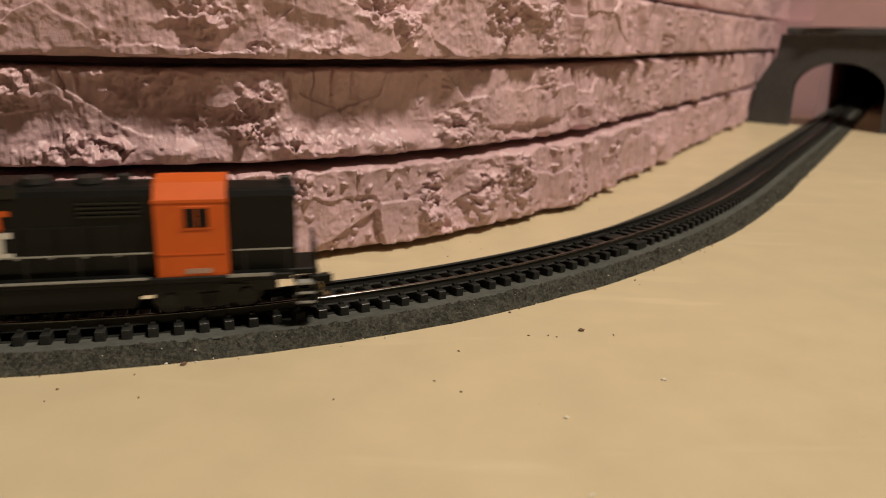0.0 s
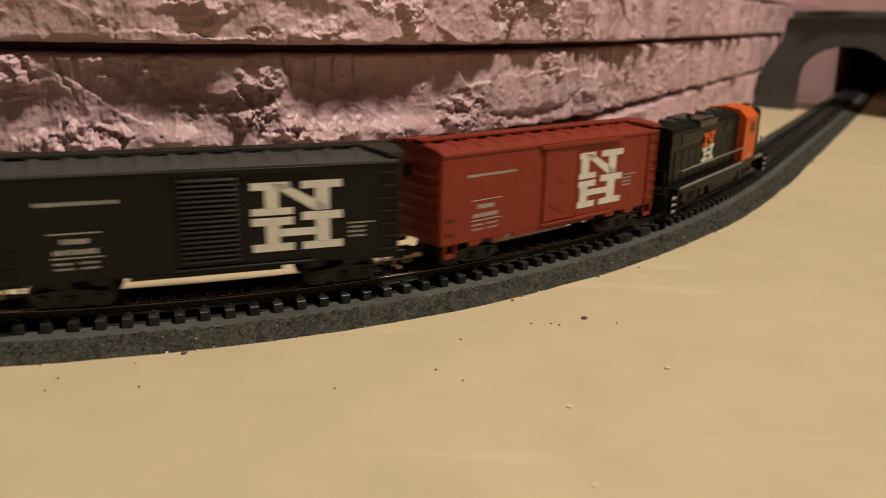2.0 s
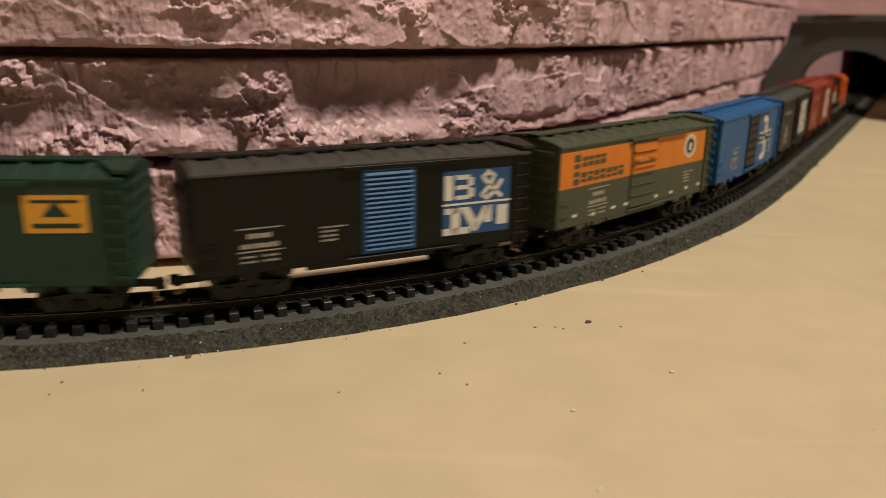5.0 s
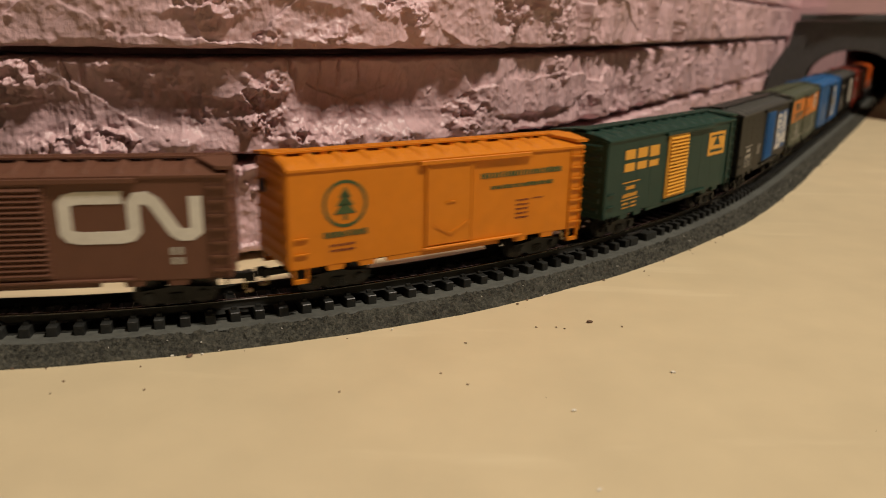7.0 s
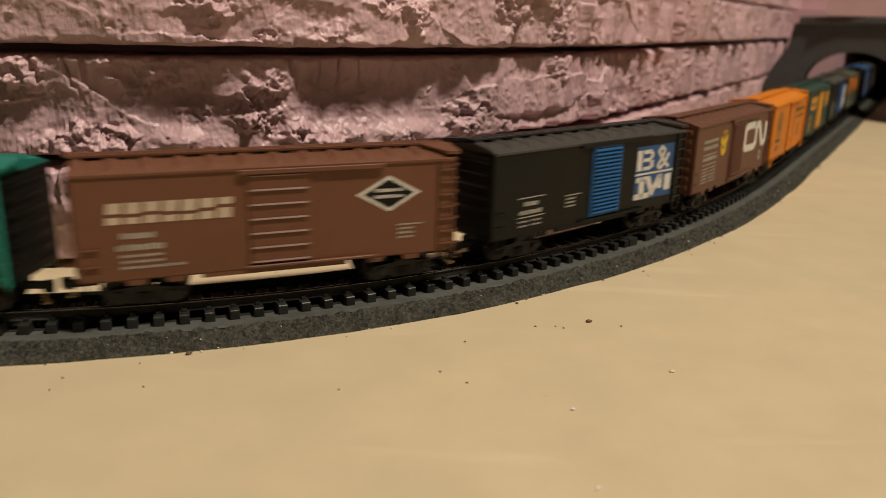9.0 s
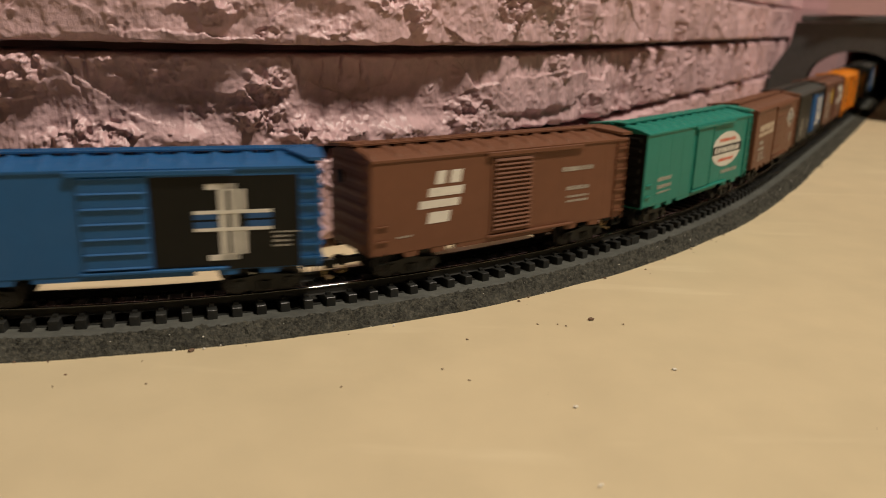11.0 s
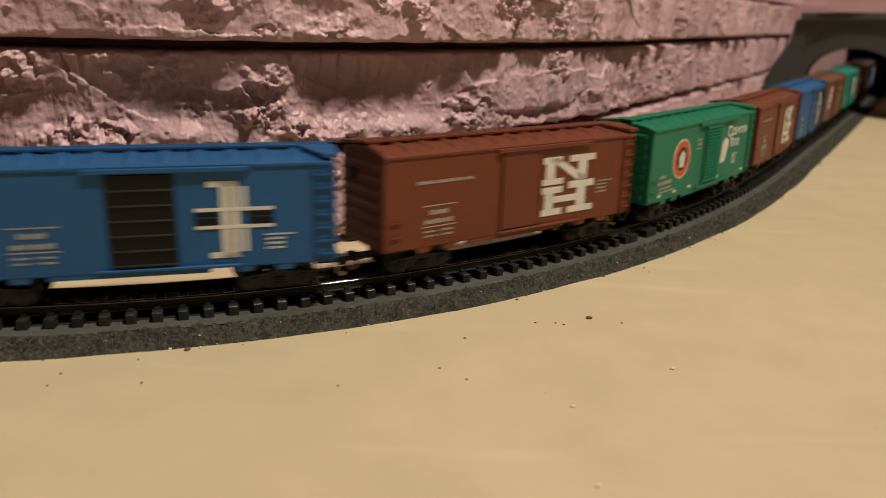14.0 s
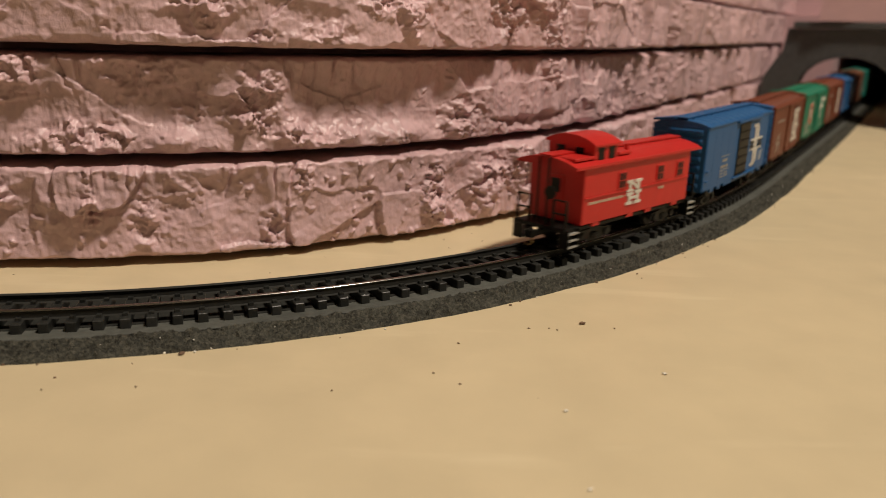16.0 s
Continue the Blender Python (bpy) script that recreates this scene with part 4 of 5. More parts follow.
    for x in (-0.037, -0.028, -0.004, 0.006):
        part("roof_fan", cyl(bmesh.new(), Matrix.Translation((x, 0, top + 0.0010)), 0.0030, 0.0012, 20, 0.0027), SOOT, car)
    part("blister", box(bmesh.new(), -0.0235, -0.0065, -0.0062, 0.0062, top - 0.0022, top + 0.0010, 0.0006), GLOSS, car)
    for x in (-0.0175, 0.0125):
        part("exhaust_stack", box(bmesh.new(), x - 0.0013, x + 0.0013, -0.0008, 0.0008, top, top + 0.0020, 0.0003), SOOT, car)
    part("headlight", box(cyl(bmesh.new(), Matrix.Translation((sh1 + 0.0003, 0, top - 0.0024)) @ Matrix.Rotation(math.pi / 2, 4, "Y"), 0.0009, 0.0008, 12), sh1 - 0.0030, sh1 - 0.0006, -0.0012, 0.0012, top - 0.0006, top + 0.0010, 0.0002), SOOT, car)
    # cab with a peaked roof
    w = 0.0086
    bm = prism(bmesh.new(), [(-w, deck - 0.0010), (-w, 0.0246), (-w + 0.0030, 0.0276), (0, 0.0284), (w - 0.0030, 0.0276), (w, 0.0246), (w, deck - 0.0010)], lh1, c1)
    bmesh.ops.rotate(bm, cent=(0, 0, 0), matrix=Matrix.Rotation(math.pi / 2, 3, "Z"), verts=bm.verts)
    for v in bm.verts:
        v.co.x = lh1 + c1 - abs(v.co.x) if v.co.x < 0 else v.co.x
    cab = part("cab", bm, CABRED, car, "orange cab shell")
    part("cab_roof_edge", box(bmesh.new(), lh1 - 0.0003, c1 + 0.0003, -w - 0.00015, -w + 0.0001, 0.0240, 0.0246), CABRED, cab)
    part("window_frame", box(bmesh.new(), lh1 + 0.0052, lh1 + 0.0110, -w - 0.0002, -w, 0.0184, 0.0233, 0.0001), CABRED, cab)
    part("window_pane", box(bmesh.new(), lh1 + 0.0058, lh1 + 0.0104, -w - 0.00025, -w - 0.0001, 0.0189, 0.0228), GLASS, cab, "dark cab window")
    part("window_bar", box(bmesh.new(), lh1 + 0.0080, lh1 + 0.0083, -w - 0.0003, -w - 0.0002, 0.0189, 0.0228), CABRED, cab)
    bm = bmesh.new()
    for k in range(4):
        box(bm, lh1 + 0.0056 + k * 0.0013, lh1 + 0.0065 + k * 0.0013, -w - 0.00015, -w, 0.0092, 0.0102)
    part("cab_number", bm, DIM, cab)
    part("cab_seam", box(bmesh.new(), lh1 + 0.0004, c1 - 0.0004, -w - 0.00012, -w, 0.0132, 0.0135), CABRED, cab)
    # emblem, half orange and half white
    emb = placed(SLABS, -19.4, -8.0, 5.4, 15.0)
    decal("emblem_upper", [[(x, z + 0.9) for x, z in s] for s in emb[:6]], CABRED, car, "orange slab emblem", y=-0.0061, proud=0.25)
    decal("emblem_lower", [[(x, z + 0.9) for x, z in s] for s in emb[6:]], LETTER, car, "white slab emblem", y=-0.0061, proud=0.25)
    # handrails
    for sy in (-1, 1):
        y = sy * 0.0090
        for x0, x1 in ((f0 + 0.006, lh1 - 0.001), (c1 + 0.001, f1 - 0.005)):
            part("handrail", box(bmesh.new(), x0, x1, y - 0.00012, y + 0.00012, deck + 0.0052, deck + 0.0055), GLINT, car)
        for x in [f0 + 0.006 + k * 0.0098 for k in range(7)] + [0.036, 0.0445]:
            part("stanchion", box(bmesh.new(), x - 0.00012, x + 0.00012, y - 0.00012, y + 0.00012, deck, deck + 0.0053), STEEL, car)
    for sx, fx in ((-1, f0), (1, f1)):
        bm = bmesh.new()
        for y in (-0.0060, -0.0022, 0.0022, 0.0060):
            box(bm, fx - 0.00025, fx + 0.00025, y - 0.0002, y + 0.0002, deck, deck + 0.0058)
        for a, b in ((-0.0060, -0.0022), (0.0022, 0.0060)):
            box(bm, fx - 0.0002, fx + 0.0002, a, b, deck + 0.0055, deck + 0.0058)
        part("end_railing", bm, BLACK, car)
        part("pilot", box(bmesh.new(), fx - 0.0008, fx + 0.0008, -0.0078, 0.0078, 0.0014, deck - 0.0012, 0.0002), BLACK, car)
        for sy in (-1, 1):
            bm = bmesh.new()
            y0, y1 = sorted((sy * 0.0064, sy * 0.0092))
            for k in range(3):
                box(bm, fx - sx * 0.0022 - 0.0020, fx - sx * 0.0022 + 0.0020, y0, y1, 0.0016 + k * 0.0021, 0.0020 + k * 0.0021)
            st = part("steps", bm, GLINT, car, "steps in a pale glint colour")
            for e in (-0.0020, 0.0020):
                part("step_side", box(bmesh.new(), fx - sx * 0.0022 + e - 0.0002, fx - sx * 0.0022 + e + 0.0002, y0, y1 - 0.0003, 0.0014, deck - 0.0010), BLACK, st)
    for x in (-0.0275, 0.0275):
        add_truck(car, x, stretch=1.45)
    add_couplers(car, f1)
    CARS.append((car, 0.0125, 0.0275))
    return car


# ---- caboose ----
def caboose():
    car = new("caboose")
    tagged(car, "bright red toy caboose with a rooftop cupola", "caboose", "cars of the freight train")
    b0, b1, w = -0.0278, 0.0280, 0.0092
    eave = 0.0228
    bm = box(bmesh.new(), b0, b1, -w, w, SILL, eave, 0.00025)
    for x in (-0.021, 0.021, -0.004, 0.006):
        box(bm, x - 0.0016, x + 0.0016, -w + 0.0001, -w + 0.0009, SILL - 0.0009, SILL + 0.0003)
    part("body", bm, RED, car)
    part("platform", box(bmesh.new(), b0 - 0.0062, b1 + 0.0062, -w + 0.0006, w - 0.0006, SILL - 0.0014, SILL - 0.0002, 0.0002), BLACK, car)
    part("roof", vault((b1 - b0) / 2 + 0.0050, w + 0.0008, eave, 0.0020), RED, car)
    part("roof_edge", box(bmesh.new(), b0 - 0.0050, b1 + 0.0050, -w - 0.0009, -w - 0.0004, eave - 0.0006, eave + 0.0001), RED, car)
    zt = eave + 0.0022
    for a, b in ((-0.0095, b1 + 0.0058), (b0 - 0.0058, -0.0226)):
        bm = box(bmesh.new(), a, b, -0.0021, 0.0021, zt, zt + 0.0004)
        n = int((b - a) / 0.003)
        for k in range(n):
            x = a + (b - a) * (k + 0.5) / n
            box(bm, x - 0.0004, x + 0.0004, -0.0018, 0.0018, eave + 0.0016, zt)
        part("running_board", bm, RED, car)
    # side boards beside the cupola
    for a, b in ((b0 - 0.0030, -0.0220), (-0.0105, -0.0045)):
        part("corner_board", box(bmesh.new(), a, b, -0.0080, -0.0010, eave + 0.0012, eave + 0.0021, 0.0002), RED, car)
    # cupola
    c0, c1, cz = -0.0222, -0.0112, 0.0278
    bm = box(bmesh.new(), c0, c1, -0.0078, 0.0078, eave + 0.0002, cz, 0.0002)
    cup = part("cupola", bm, RED, car)
    part("cupola_roof", vault((c1 - c0) / 2 + 0.0008, 0.0084, 0, 0.0022), RED, cup).matrix_basis = pose((c0 + c1) / 2, 0, cz)
    for x0, x1 in ((c0 + 0.0016, c0 + 0.0043), (c1 - 0.0043, c1 - 0.0016)):
        part("window_pane", box(bmesh.new(), x0, x1, -0.0080, -0.0077, cz - 0.0042, cz - 0.0010), GLASS, cup, "dark cupola window")
    for y in (-0.0042, 0.0022):
        part("window_pane", box(bmesh.new(), c0 - 0.0002, c0 + 0.0001, y, y + 0.0026, cz - 0.0042, cz - 0.0012), GLASS, cup, "dark cupola window")
    part("smoke_jack", cyl(bmesh.new(), Matrix.Translation((-0.0025, -0.0050, eave + 0.0022)), 0.0006, 0.0026, 10), RED, car)
    # windows with cross bars
    for x in (-10.0, 10.3, 21.8):
        f = part("window_frame", box(bmesh.new(), (x - 2.0) * MM, (x + 2.0) * MM, -w - 0.0003, -w + 0.0001, SILL + 0.0081, SILL + 0.0129, 0.0001), RED, car)
        part("window_pane", box(bmesh.new(), (x - 1.5) * MM, (x + 1.5) * MM, -w - 0.0004, -w - 0.0002, SILL + 0.0085, SILL + 0.0125), GLASS, f, "dark window")
        part("window_bar", box(box(bmesh.new(), (x - 0.09) * MM, (x + 0.09) * MM, -w - 0.00045, -w - 0.0003, SILL + 0.0085, SILL + 0.0125), (x - 1.5) * MM, (x + 1.5) * MM, -w - 0.00045, -w - 0.0003, SILL + 0.0104, SILL + 0.01058), RED, f)
    part("belt_rail", box(bmesh.new(), b0 + 0.0004, b1 - 0.0004, -w - 0.0003, -w, SILL + 0.0071, SILL + 0.0075), RED, car)
    decal("emblem", placed(SLABS, -7.3, 0.4, 2.9, 10.0), LETTER, car, "white slab emblem", y=-w, proud=0.35)
    decal("lettering", letter_rows([(-25.5, -8.4, 5.4, 0.8, 15), (10.0, 13.4, 5.4, 0.9, 3)]), TANLETTER, car, y=-w)
    for sx, x in ((-1, b0), (1, b1)):
        part("end_door", box(bmesh.new(), x + sx * 0.00005 - 0.0001, x + sx * 0.0003, -0.0026, 0.0026, SILL + 0.0004, SILL + 0.0128) if sx > 0 else box(bmesh.new(), x - 0.0003, x + 0.0001, -0.0026, 0.0026, SILL + 0.0004, SILL + 0.0128), RED, car)
        part("end_window", box(bmesh.new(), min(x, x + sx * 0.0004), max(x, x + sx * 0.0004), -0.0015, 0.0015, SILL + 0.0080, SILL + 0.0118), GLASS, car)
        px = x + sx * 0.0058
        bm = bmesh.new()
        for y in (-0.0082, -0.0040, 0.0040, 0.0082):
            box(bm, px - 0.00025, px + 0.00025, y - 0.00025, y + 0.00025, SILL - 0.0008, SILL + 0.0072)
        for z in (0.0034, 0.0070):
            box(bm, px - 0.0002, px + 0.0002, -0.0082, -0.0040, SILL + z, SILL + z + 0.0004)
            box(bm, px - 0.0002, px + 0.0002, 0.0040, 0.0082, SILL + z, SILL + z + 0.0004)
        for y in (-0.0016, 0.0016):
            box(bm, px - 0.0002, px + 0.0002, y - 0.0002, y + 0.0002, SILL, eave + 0.0018)
        part("end_railing", bm, BLACK, car)
        part("brake_wheel", cyl(bmesh.new(), Matrix.Translation((px + sx * 0.0006, -0.0030, SILL + 0.0090)) @ Matrix.Rotation(math.pi / 2, 4, "Y"), 0.0018, 0.0005, 14), BLACK, car)
        for sy in (-1, 1):
            y0, y1 = sorted((sy * 0.0062, sy * 0.0096))
            bm = bmesh.new()
            for k in range(3):
                box(bm, x + sx * 0.0035 - 0.0024, x + sx * 0.0035 + 0.0024, y0, y1, 0.0014 + k * 0.0018, 0.0018 + k * 0.0018)
            st = part("steps", bm, GLINT, car, "steps in a pale glint colour")
            for e in (-0.0023, 0.0023):
                part("step_side", box(bmesh.new(), x + sx * 0.0035 + e - 0.0002, x + sx * 0.0035 + e + 0.0002, y0, y1 - 0.0003, 0.0012, SILL - 0.0004), BLACK, st)
    for x in (-0.0180, 0.0180):
        add_truck(car, x)
    add_couplers(car, b1 + 0.0064)
    CARS.append((car, 0.0088, 0.0180))
    return car


# ---- the train, front to back ----
def text_mesh(words, size):
    cu = bpy.data.curves.new("words", "FONT")
    cu.body, cu.size, cu.extrude = words, size, 0.00008
    tmp = new("words", cu)
    me = bpy.data.meshes.new_from_object(tmp.evaluated_get(bpy.context.evaluated_depsgraph_get()))
    bpy.data.objects.remove(tmp)
    return me


def build_train():
    locomotive()

    c = boxcar("brick-red toy boxcar with a white slab emblem and plug door", BOXRED, BOXRED, "plug", steps=True)
    slab_car(c)
    data_block(c, -30.6, 2.2)
    small_line(c, -32, -16.5, 15.6, 0.7, 14)
    dim_block(c, 24.6, 6.5)
    small_line(c, -2.2, 2.0, 9.4, 0.4, 4)

    c = boxcar("black toy boxcar with a white slab emblem and ribbed door", BLACK, GREYROOF, "louvre", walk_color=SOOT)
    slab_car(c, 8.0, 27.0, 3.2, 18.0)
    data_block(c, -30, 2.2)
    small_line(c, -32, -17, 15.4, 0.8, 14)
    dim_block(c, 28.2, 4.5)

    c = boxcar("blue toy boxcar with a black door and white bar emblem", BLUE, BLUE, "panel", BLACK)
    decal("emblem", ribbon([(13.6, 17.5), (17.6, 17.5), (19.2, 16.6), (19.4, 13.0), (18.6, 10.5), (19.6, 8.0), (19.8, 4.2), (18.4, 3.0), (13.8, 3.0)], 2.2) + [rect(16.6, 18.4, 3.2, 17.2)], LETTER, c, "white upright bar emblem", proud=0.16)
    decal("emblem_core", [rect(17.8, 18.3, 4.2, 16.4)] + stroke([(15.2, 12.0), (21.6, 8.8)], 0.9), BLACK, c, proud=0.26)
    decal("emblem_band", [rect(10.4, 26.6, 8.4, 8.9), rect(10.4, 26.6, 12.1, 12.6)], LETTER, c, proud=0.22)
    decal("emblem_bars", [rect(10.6, 16.2, 9.0, 10.3), rect(10.6, 16.2, 10.8, 12.0), rect(20.8, 26.4, 9.0, 10.3), rect(20.8, 26.4, 10.8, 12.0)], BLACK, c, proud=0.2)
    decal("emblem_gap", [rect(10.4, 16.2, 10.3, 10.8), rect(20.8, 26.6, 10.3, 10.8)], LETTER, c, proud=0.2)
    data_block(c, -25.5, 2.6)
    dim_block(c, 24.6, 3.0)

    c = boxcar("orange and olive toy boxcar with a round white emblem", OLIVE, OLIVE, "panel")
    decal("band", [rect(-39.2, -6.9, 10.6, 20.0), rect(6.2, 34.8, 10.6, 20.0)], GNORANGE, c, "orange upper band", proud=0.03)
    decal("door_band", [rect(-6.4, 5.7, 10.6, 19.4)], GNORANGE, c, "orange door top", y=-HALF_W - 0.0004, proud=0.06)
    decal("door_ribs", [rect(-6.0, 5.3, 12.6, 13.3), rect(-6.0, 5.3, 17.0, 17.7), rect(-6.0, -2.6, 14.8, 15.4), rect(2.0, 5.3, 14.8, 15.4)], GNORANGE, c, y=-HALF_W - 0.0004, proud=0.5)
    decal("name_blocks", block_word(-34.0, -30.6, 15.5, 19.0, 1, 3) + block_word(-30.4, -19.3, 15.7, 18.3, 4, 5) + block_word(-34.0, -30.8, 11.2, 14.6, 1, 6) + block_word(-30.6, -10.4, 11.6, 14.2, 7, 8), OLIVE, c, "dark green block lettering", proud=0.12)
    decal("emblem", [disc(25.6, 15.9, 3.6)], LETTER, c, "round white emblem", proud=0.10)
    decal("emblem_ring", [disc(25.6, 15.9, 3.05)], TANLETTER, c, proud=0.13)
    decal("emblem_disc", [disc(25.6, 15.9, 2.2)], BLACK, c, proud=0.16)
    decal("emblem_mark", [[(25.0, 14.6), (26.4, 14.5), (26.6, 16.6), (25.4, 17.2), (24.8, 16.2)]], LETTER, c, proud=0.2)
    data_block(c, -26.5, 1.6)
    dim_block(c, 23.0, 4.2)
    decal("placards", [rect(x, x + 1.8, z, z + 0.8) for x, z in ((-33, 2.6), (-24.6, 1.8), (-15.2, 2.2), (-8.8, 2.2), (7.4, 2.2), (15.8, 2.2), (25.0, 2.4), (32.4, 2.6))], LETTER, c)

    def blue_panel(c):
        decal("emblem_panel", [rect(16.2, 34.2, 3.0, 18.4)], LOGOBLUE, c, "blue emblem panel", proud=0.06)
        w = [rect(14.4, 16.6, 11.5, 17.3), rect(17.4, 21.0, 16.2, 17.3), rect(17.4, 21.0, 13.9, 14.9), rect(17.4, 21.0, 11.5, 12.5), rect(20.6, 22.0, 14.7, 16.6), rect(20.6, 22.2, 12.0, 14.1), rect(14.0, 32.2, 10.2, 10.7)]
        w += stroke([(24.4, 12.2), (26.6, 14.6), (27.6, 16.6), (26.0, 17.6), (24.6, 16.4), (26.0, 14.8), (29.6, 11.6)], 1.0)
        w += stroke([(24.4, 12.2), (25.8, 11.4), (27.8, 12.8), (29.6, 15.4)], 1.0)
        w += [rect(14.6, 18.2, 8.2, 9.6), rect(16.2, 18.6, 3.4, 9.6), [(18.6, 9.6), (21.0, 9.6), (23.4, 5.6), (22.2, 3.4)], [(23.0, 3.4), (22.2, 5.0), (25.0, 9.6), (27.2, 9.6)], rect(25.2, 27.2, 5.4, 9.6), rect(28.6, 31.6, 4.6, 9.4), rect(14.2, 21.2, 3.2, 4.8)]
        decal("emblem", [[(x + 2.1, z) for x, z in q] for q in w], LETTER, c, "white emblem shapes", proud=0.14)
        data_block(c, -31.0, 2.0)
        dim_block(c, -13.5, 4.6)

    c = boxcar("black toy boxcar with a blue door and blue emblem panel", BLACK, GREYROOF, "louvre", BLUE, walk_color=SOOT, door_at=0.003)
    blue_panel(c)

    c = boxcar("dark green toy boxcar with a yellow ribbed door", DKGREEN, DKGREEN, "louvre", YELLOW)
    decal("name_blocks", block_word(-31.4, -11.2, 12.2, 18.2, 3, 9), YELLOW, c, "yellow block lettering")
    decal("emblem", [rect(20.6, 32.4, 11.0, 18.4)], YELLOW, c, "yellow emblem panel")
    decal("emblem_mark", [[(24.0, 14.2), (29.0, 14.2), (26.5, 17.4)], rect(22.0, 31.0, 12.0, 12.9), rect(22.0, 31.0, 16.9, 17.5)], DKGREEN, c, proud=0.14)
    data_block(c, -31.0, 1.4, YELLOW, -22.0)

    c = boxcar("bright orange toy boxcar with a round green tree emblem", ORANGE, ORANGE, "plug", steps=True)
    ring = []
    for k in range(24):
        a, b = 2 * math.pi * k / 24, 2 * math.pi * (k + 1) / 24
        ring.append([(-26.6 + 5.2 * math.cos(a), 13.4 + 5.2 * math.sin(a)), (-26.6 + 5.2 * math.cos(b), 13.4 + 5.2 * math.sin(b)), (-26.6 + 4.5 * math.cos(b), 13.4 + 4.5 * math.sin(b)), (-26.6 + 4.5 * math.cos(a), 13.4 + 4.5 * math.sin(a))])
    tree = [[(-29.2, 11.2), (-24.0, 11.2), (-26.6, 14.4)], [(-28.6, 13.0), (-24.6, 13.0), (-26.6, 16.0)], [(-28.0, 14.8), (-25.2, 14.8), (-26.6, 17.2)], rect(-27.0, -26.2, 9.8, 11.3)]
    decal("emblem", ring + tree, PINE, c, "round green tree emblem")
    decal("name_blocks", letter_rows([(-31.8, -21.4, 6.2, 1.4, 9), (8.0, 32.6, 15.6, 1.5, 13), (11.0, 30.0, 12.8, 1.0, 16), (-3.2, 2.6, 10.4, 1.0, 1)]), PINE, c, "green block lettering")
    decal("lettering", letter_rows([(18.6, 22.6, 4.8 + k * 1.1, 0.5, 3) for k in range(5)] + [(23.6, 27.0, 9.4, 0.4, 3), (-30.4, -24.4, 3.0, 0.6, 4), (-30.4, -24.4, 4.2, 0.6, 4)]), RUST, c)

    c = boxcar("dark brown toy boxcar with a white looping line emblem", BROWN, BROWN, "louvre")
    p = [(.44, 1), (.10, 1), (.03, .95), (0, .84), (0, .16), (.03, .05), (.10, 0), (.42, 0), (.49, .05), (.52, .16), (.52, .84), (.55, .96), (.62, .98), (.68, .86), (.83, .12), (.88, .03), (.95, .03), (1, .14), (1, 1)]
    decal("emblem", ribbon([(8.9 + 24.3 * a, 9.3 + 8.0 * b) for a, b in p], 2.5), LETTER, c, "white looping line emblem", proud=0.14)
    decal("leaf_emblem", [[(-17.6, 16.8), (-14.3, 15.0), (-11.0, 16.8), (-11.0, 14.4), (-14.3, 12.6), (-17.6, 14.4)], [(-17.4, 13.6), (-14.3, 11.8), (-11.2, 13.6), (-12.4, 10.6), (-14.3, 9.8), (-16.2, 10.6)], rect(-14.7, -13.9, 15.6, 18.4), rect(-16.8, -16.2, 17.2, 18.2), rect(-12.4, -11.8, 17.2, 18.2)], WHEAT, c, "yellow leaf emblem")
    decal("lettering", letter_rows([(-33, -20, 15.6, 1.0, 8), (-33, -20, 13.4, 1.3, 8), (-33, -20, 11.6, 0.3, 1), (-33, -20, 9.8, 1.3, 8), (-33, -20, 8.4, 0.3, 1)] + [(-33, -27.4, 7.0 - k * 1.1, 0.5, 3) for k in range(5)] + [(-26.0, -20, 7.0 - k * 1.1, 0.5, 3) for k in range(5)]), DIM, c, "faded white lettering block")
    decal("data_plates", letter_rows([(27.6, 30.6, 5.4, 1.6, 2), (27.6, 30.6, 3.4, 1.6, 2)]), DIM, c)

    c = boxcar("black toy boxcar with a blue ribbed door, grey roof", BLACK, GREYROOF, "louvre", BLUE, walk_color=SOOT, door_at=0.003)
    blue_panel(c)

    c = boxcar("brown toy boxcar with a black and white diamond emblem", TUSCAN, TUSCAN, "panel")
    decal("name_blocks", block_word(-34.2, -9.8, 11.6, 15.8, 7, 4, 0.12), TANLETTER, c, "cream block lettering")
    decal("emblem", [[(16.4, 14.4), (23.7, 10.3), (31.0, 14.4), (23.7, 18.4)]], LETTER, c, "diamond emblem")
    decal("emblem_inner", [[(17.9, 14.4), (23.7, 11.1), (29.5, 14.4), (23.7, 17.6)]], BLACK, c, proud=0.14)
    decal("emblem_text", letter_rows([(20.4, 27.0, 14.8, 0.8, 6), (20.4, 27.0, 13.4, 0.8, 6)]), LETTER, c, proud=0.18)
    decal("lettering", letter_rows([(-31.4, -25.0, 8.6, 1.2, 4), (-32.4, -23.4, 6.2, 1.3, 6), (-31.8, -23.6, 4.8, 0.6, 5), (-31.8, -23.6, 3.6, 0.6, 5), (-31.8, -19.6, 2.4, 0.6, 7)]), DIM, c)
    dim_block(c, 25.6, 3.4)

    # black ends: the shade in the gap between cars is put into their colour
    c = boxcar("teal green toy boxcar with a white oval emblem", TEAL, TEAL, "plain", end_color=BLACK)
    decal("emblem", [disc(19.0, 11.6, 12.2, 5.8, 36)], LETTER, c, "white oval emblem")
    decal("emblem_band", [rect(6.4, 31.6, 10.2, 13.0)], BLACK, c, proud=0.14)
    decal("emblem_text", letter_rows([(8.6, 29.4, 10.7, 1.8, 8)]), LETTER, c, proud=0.18)
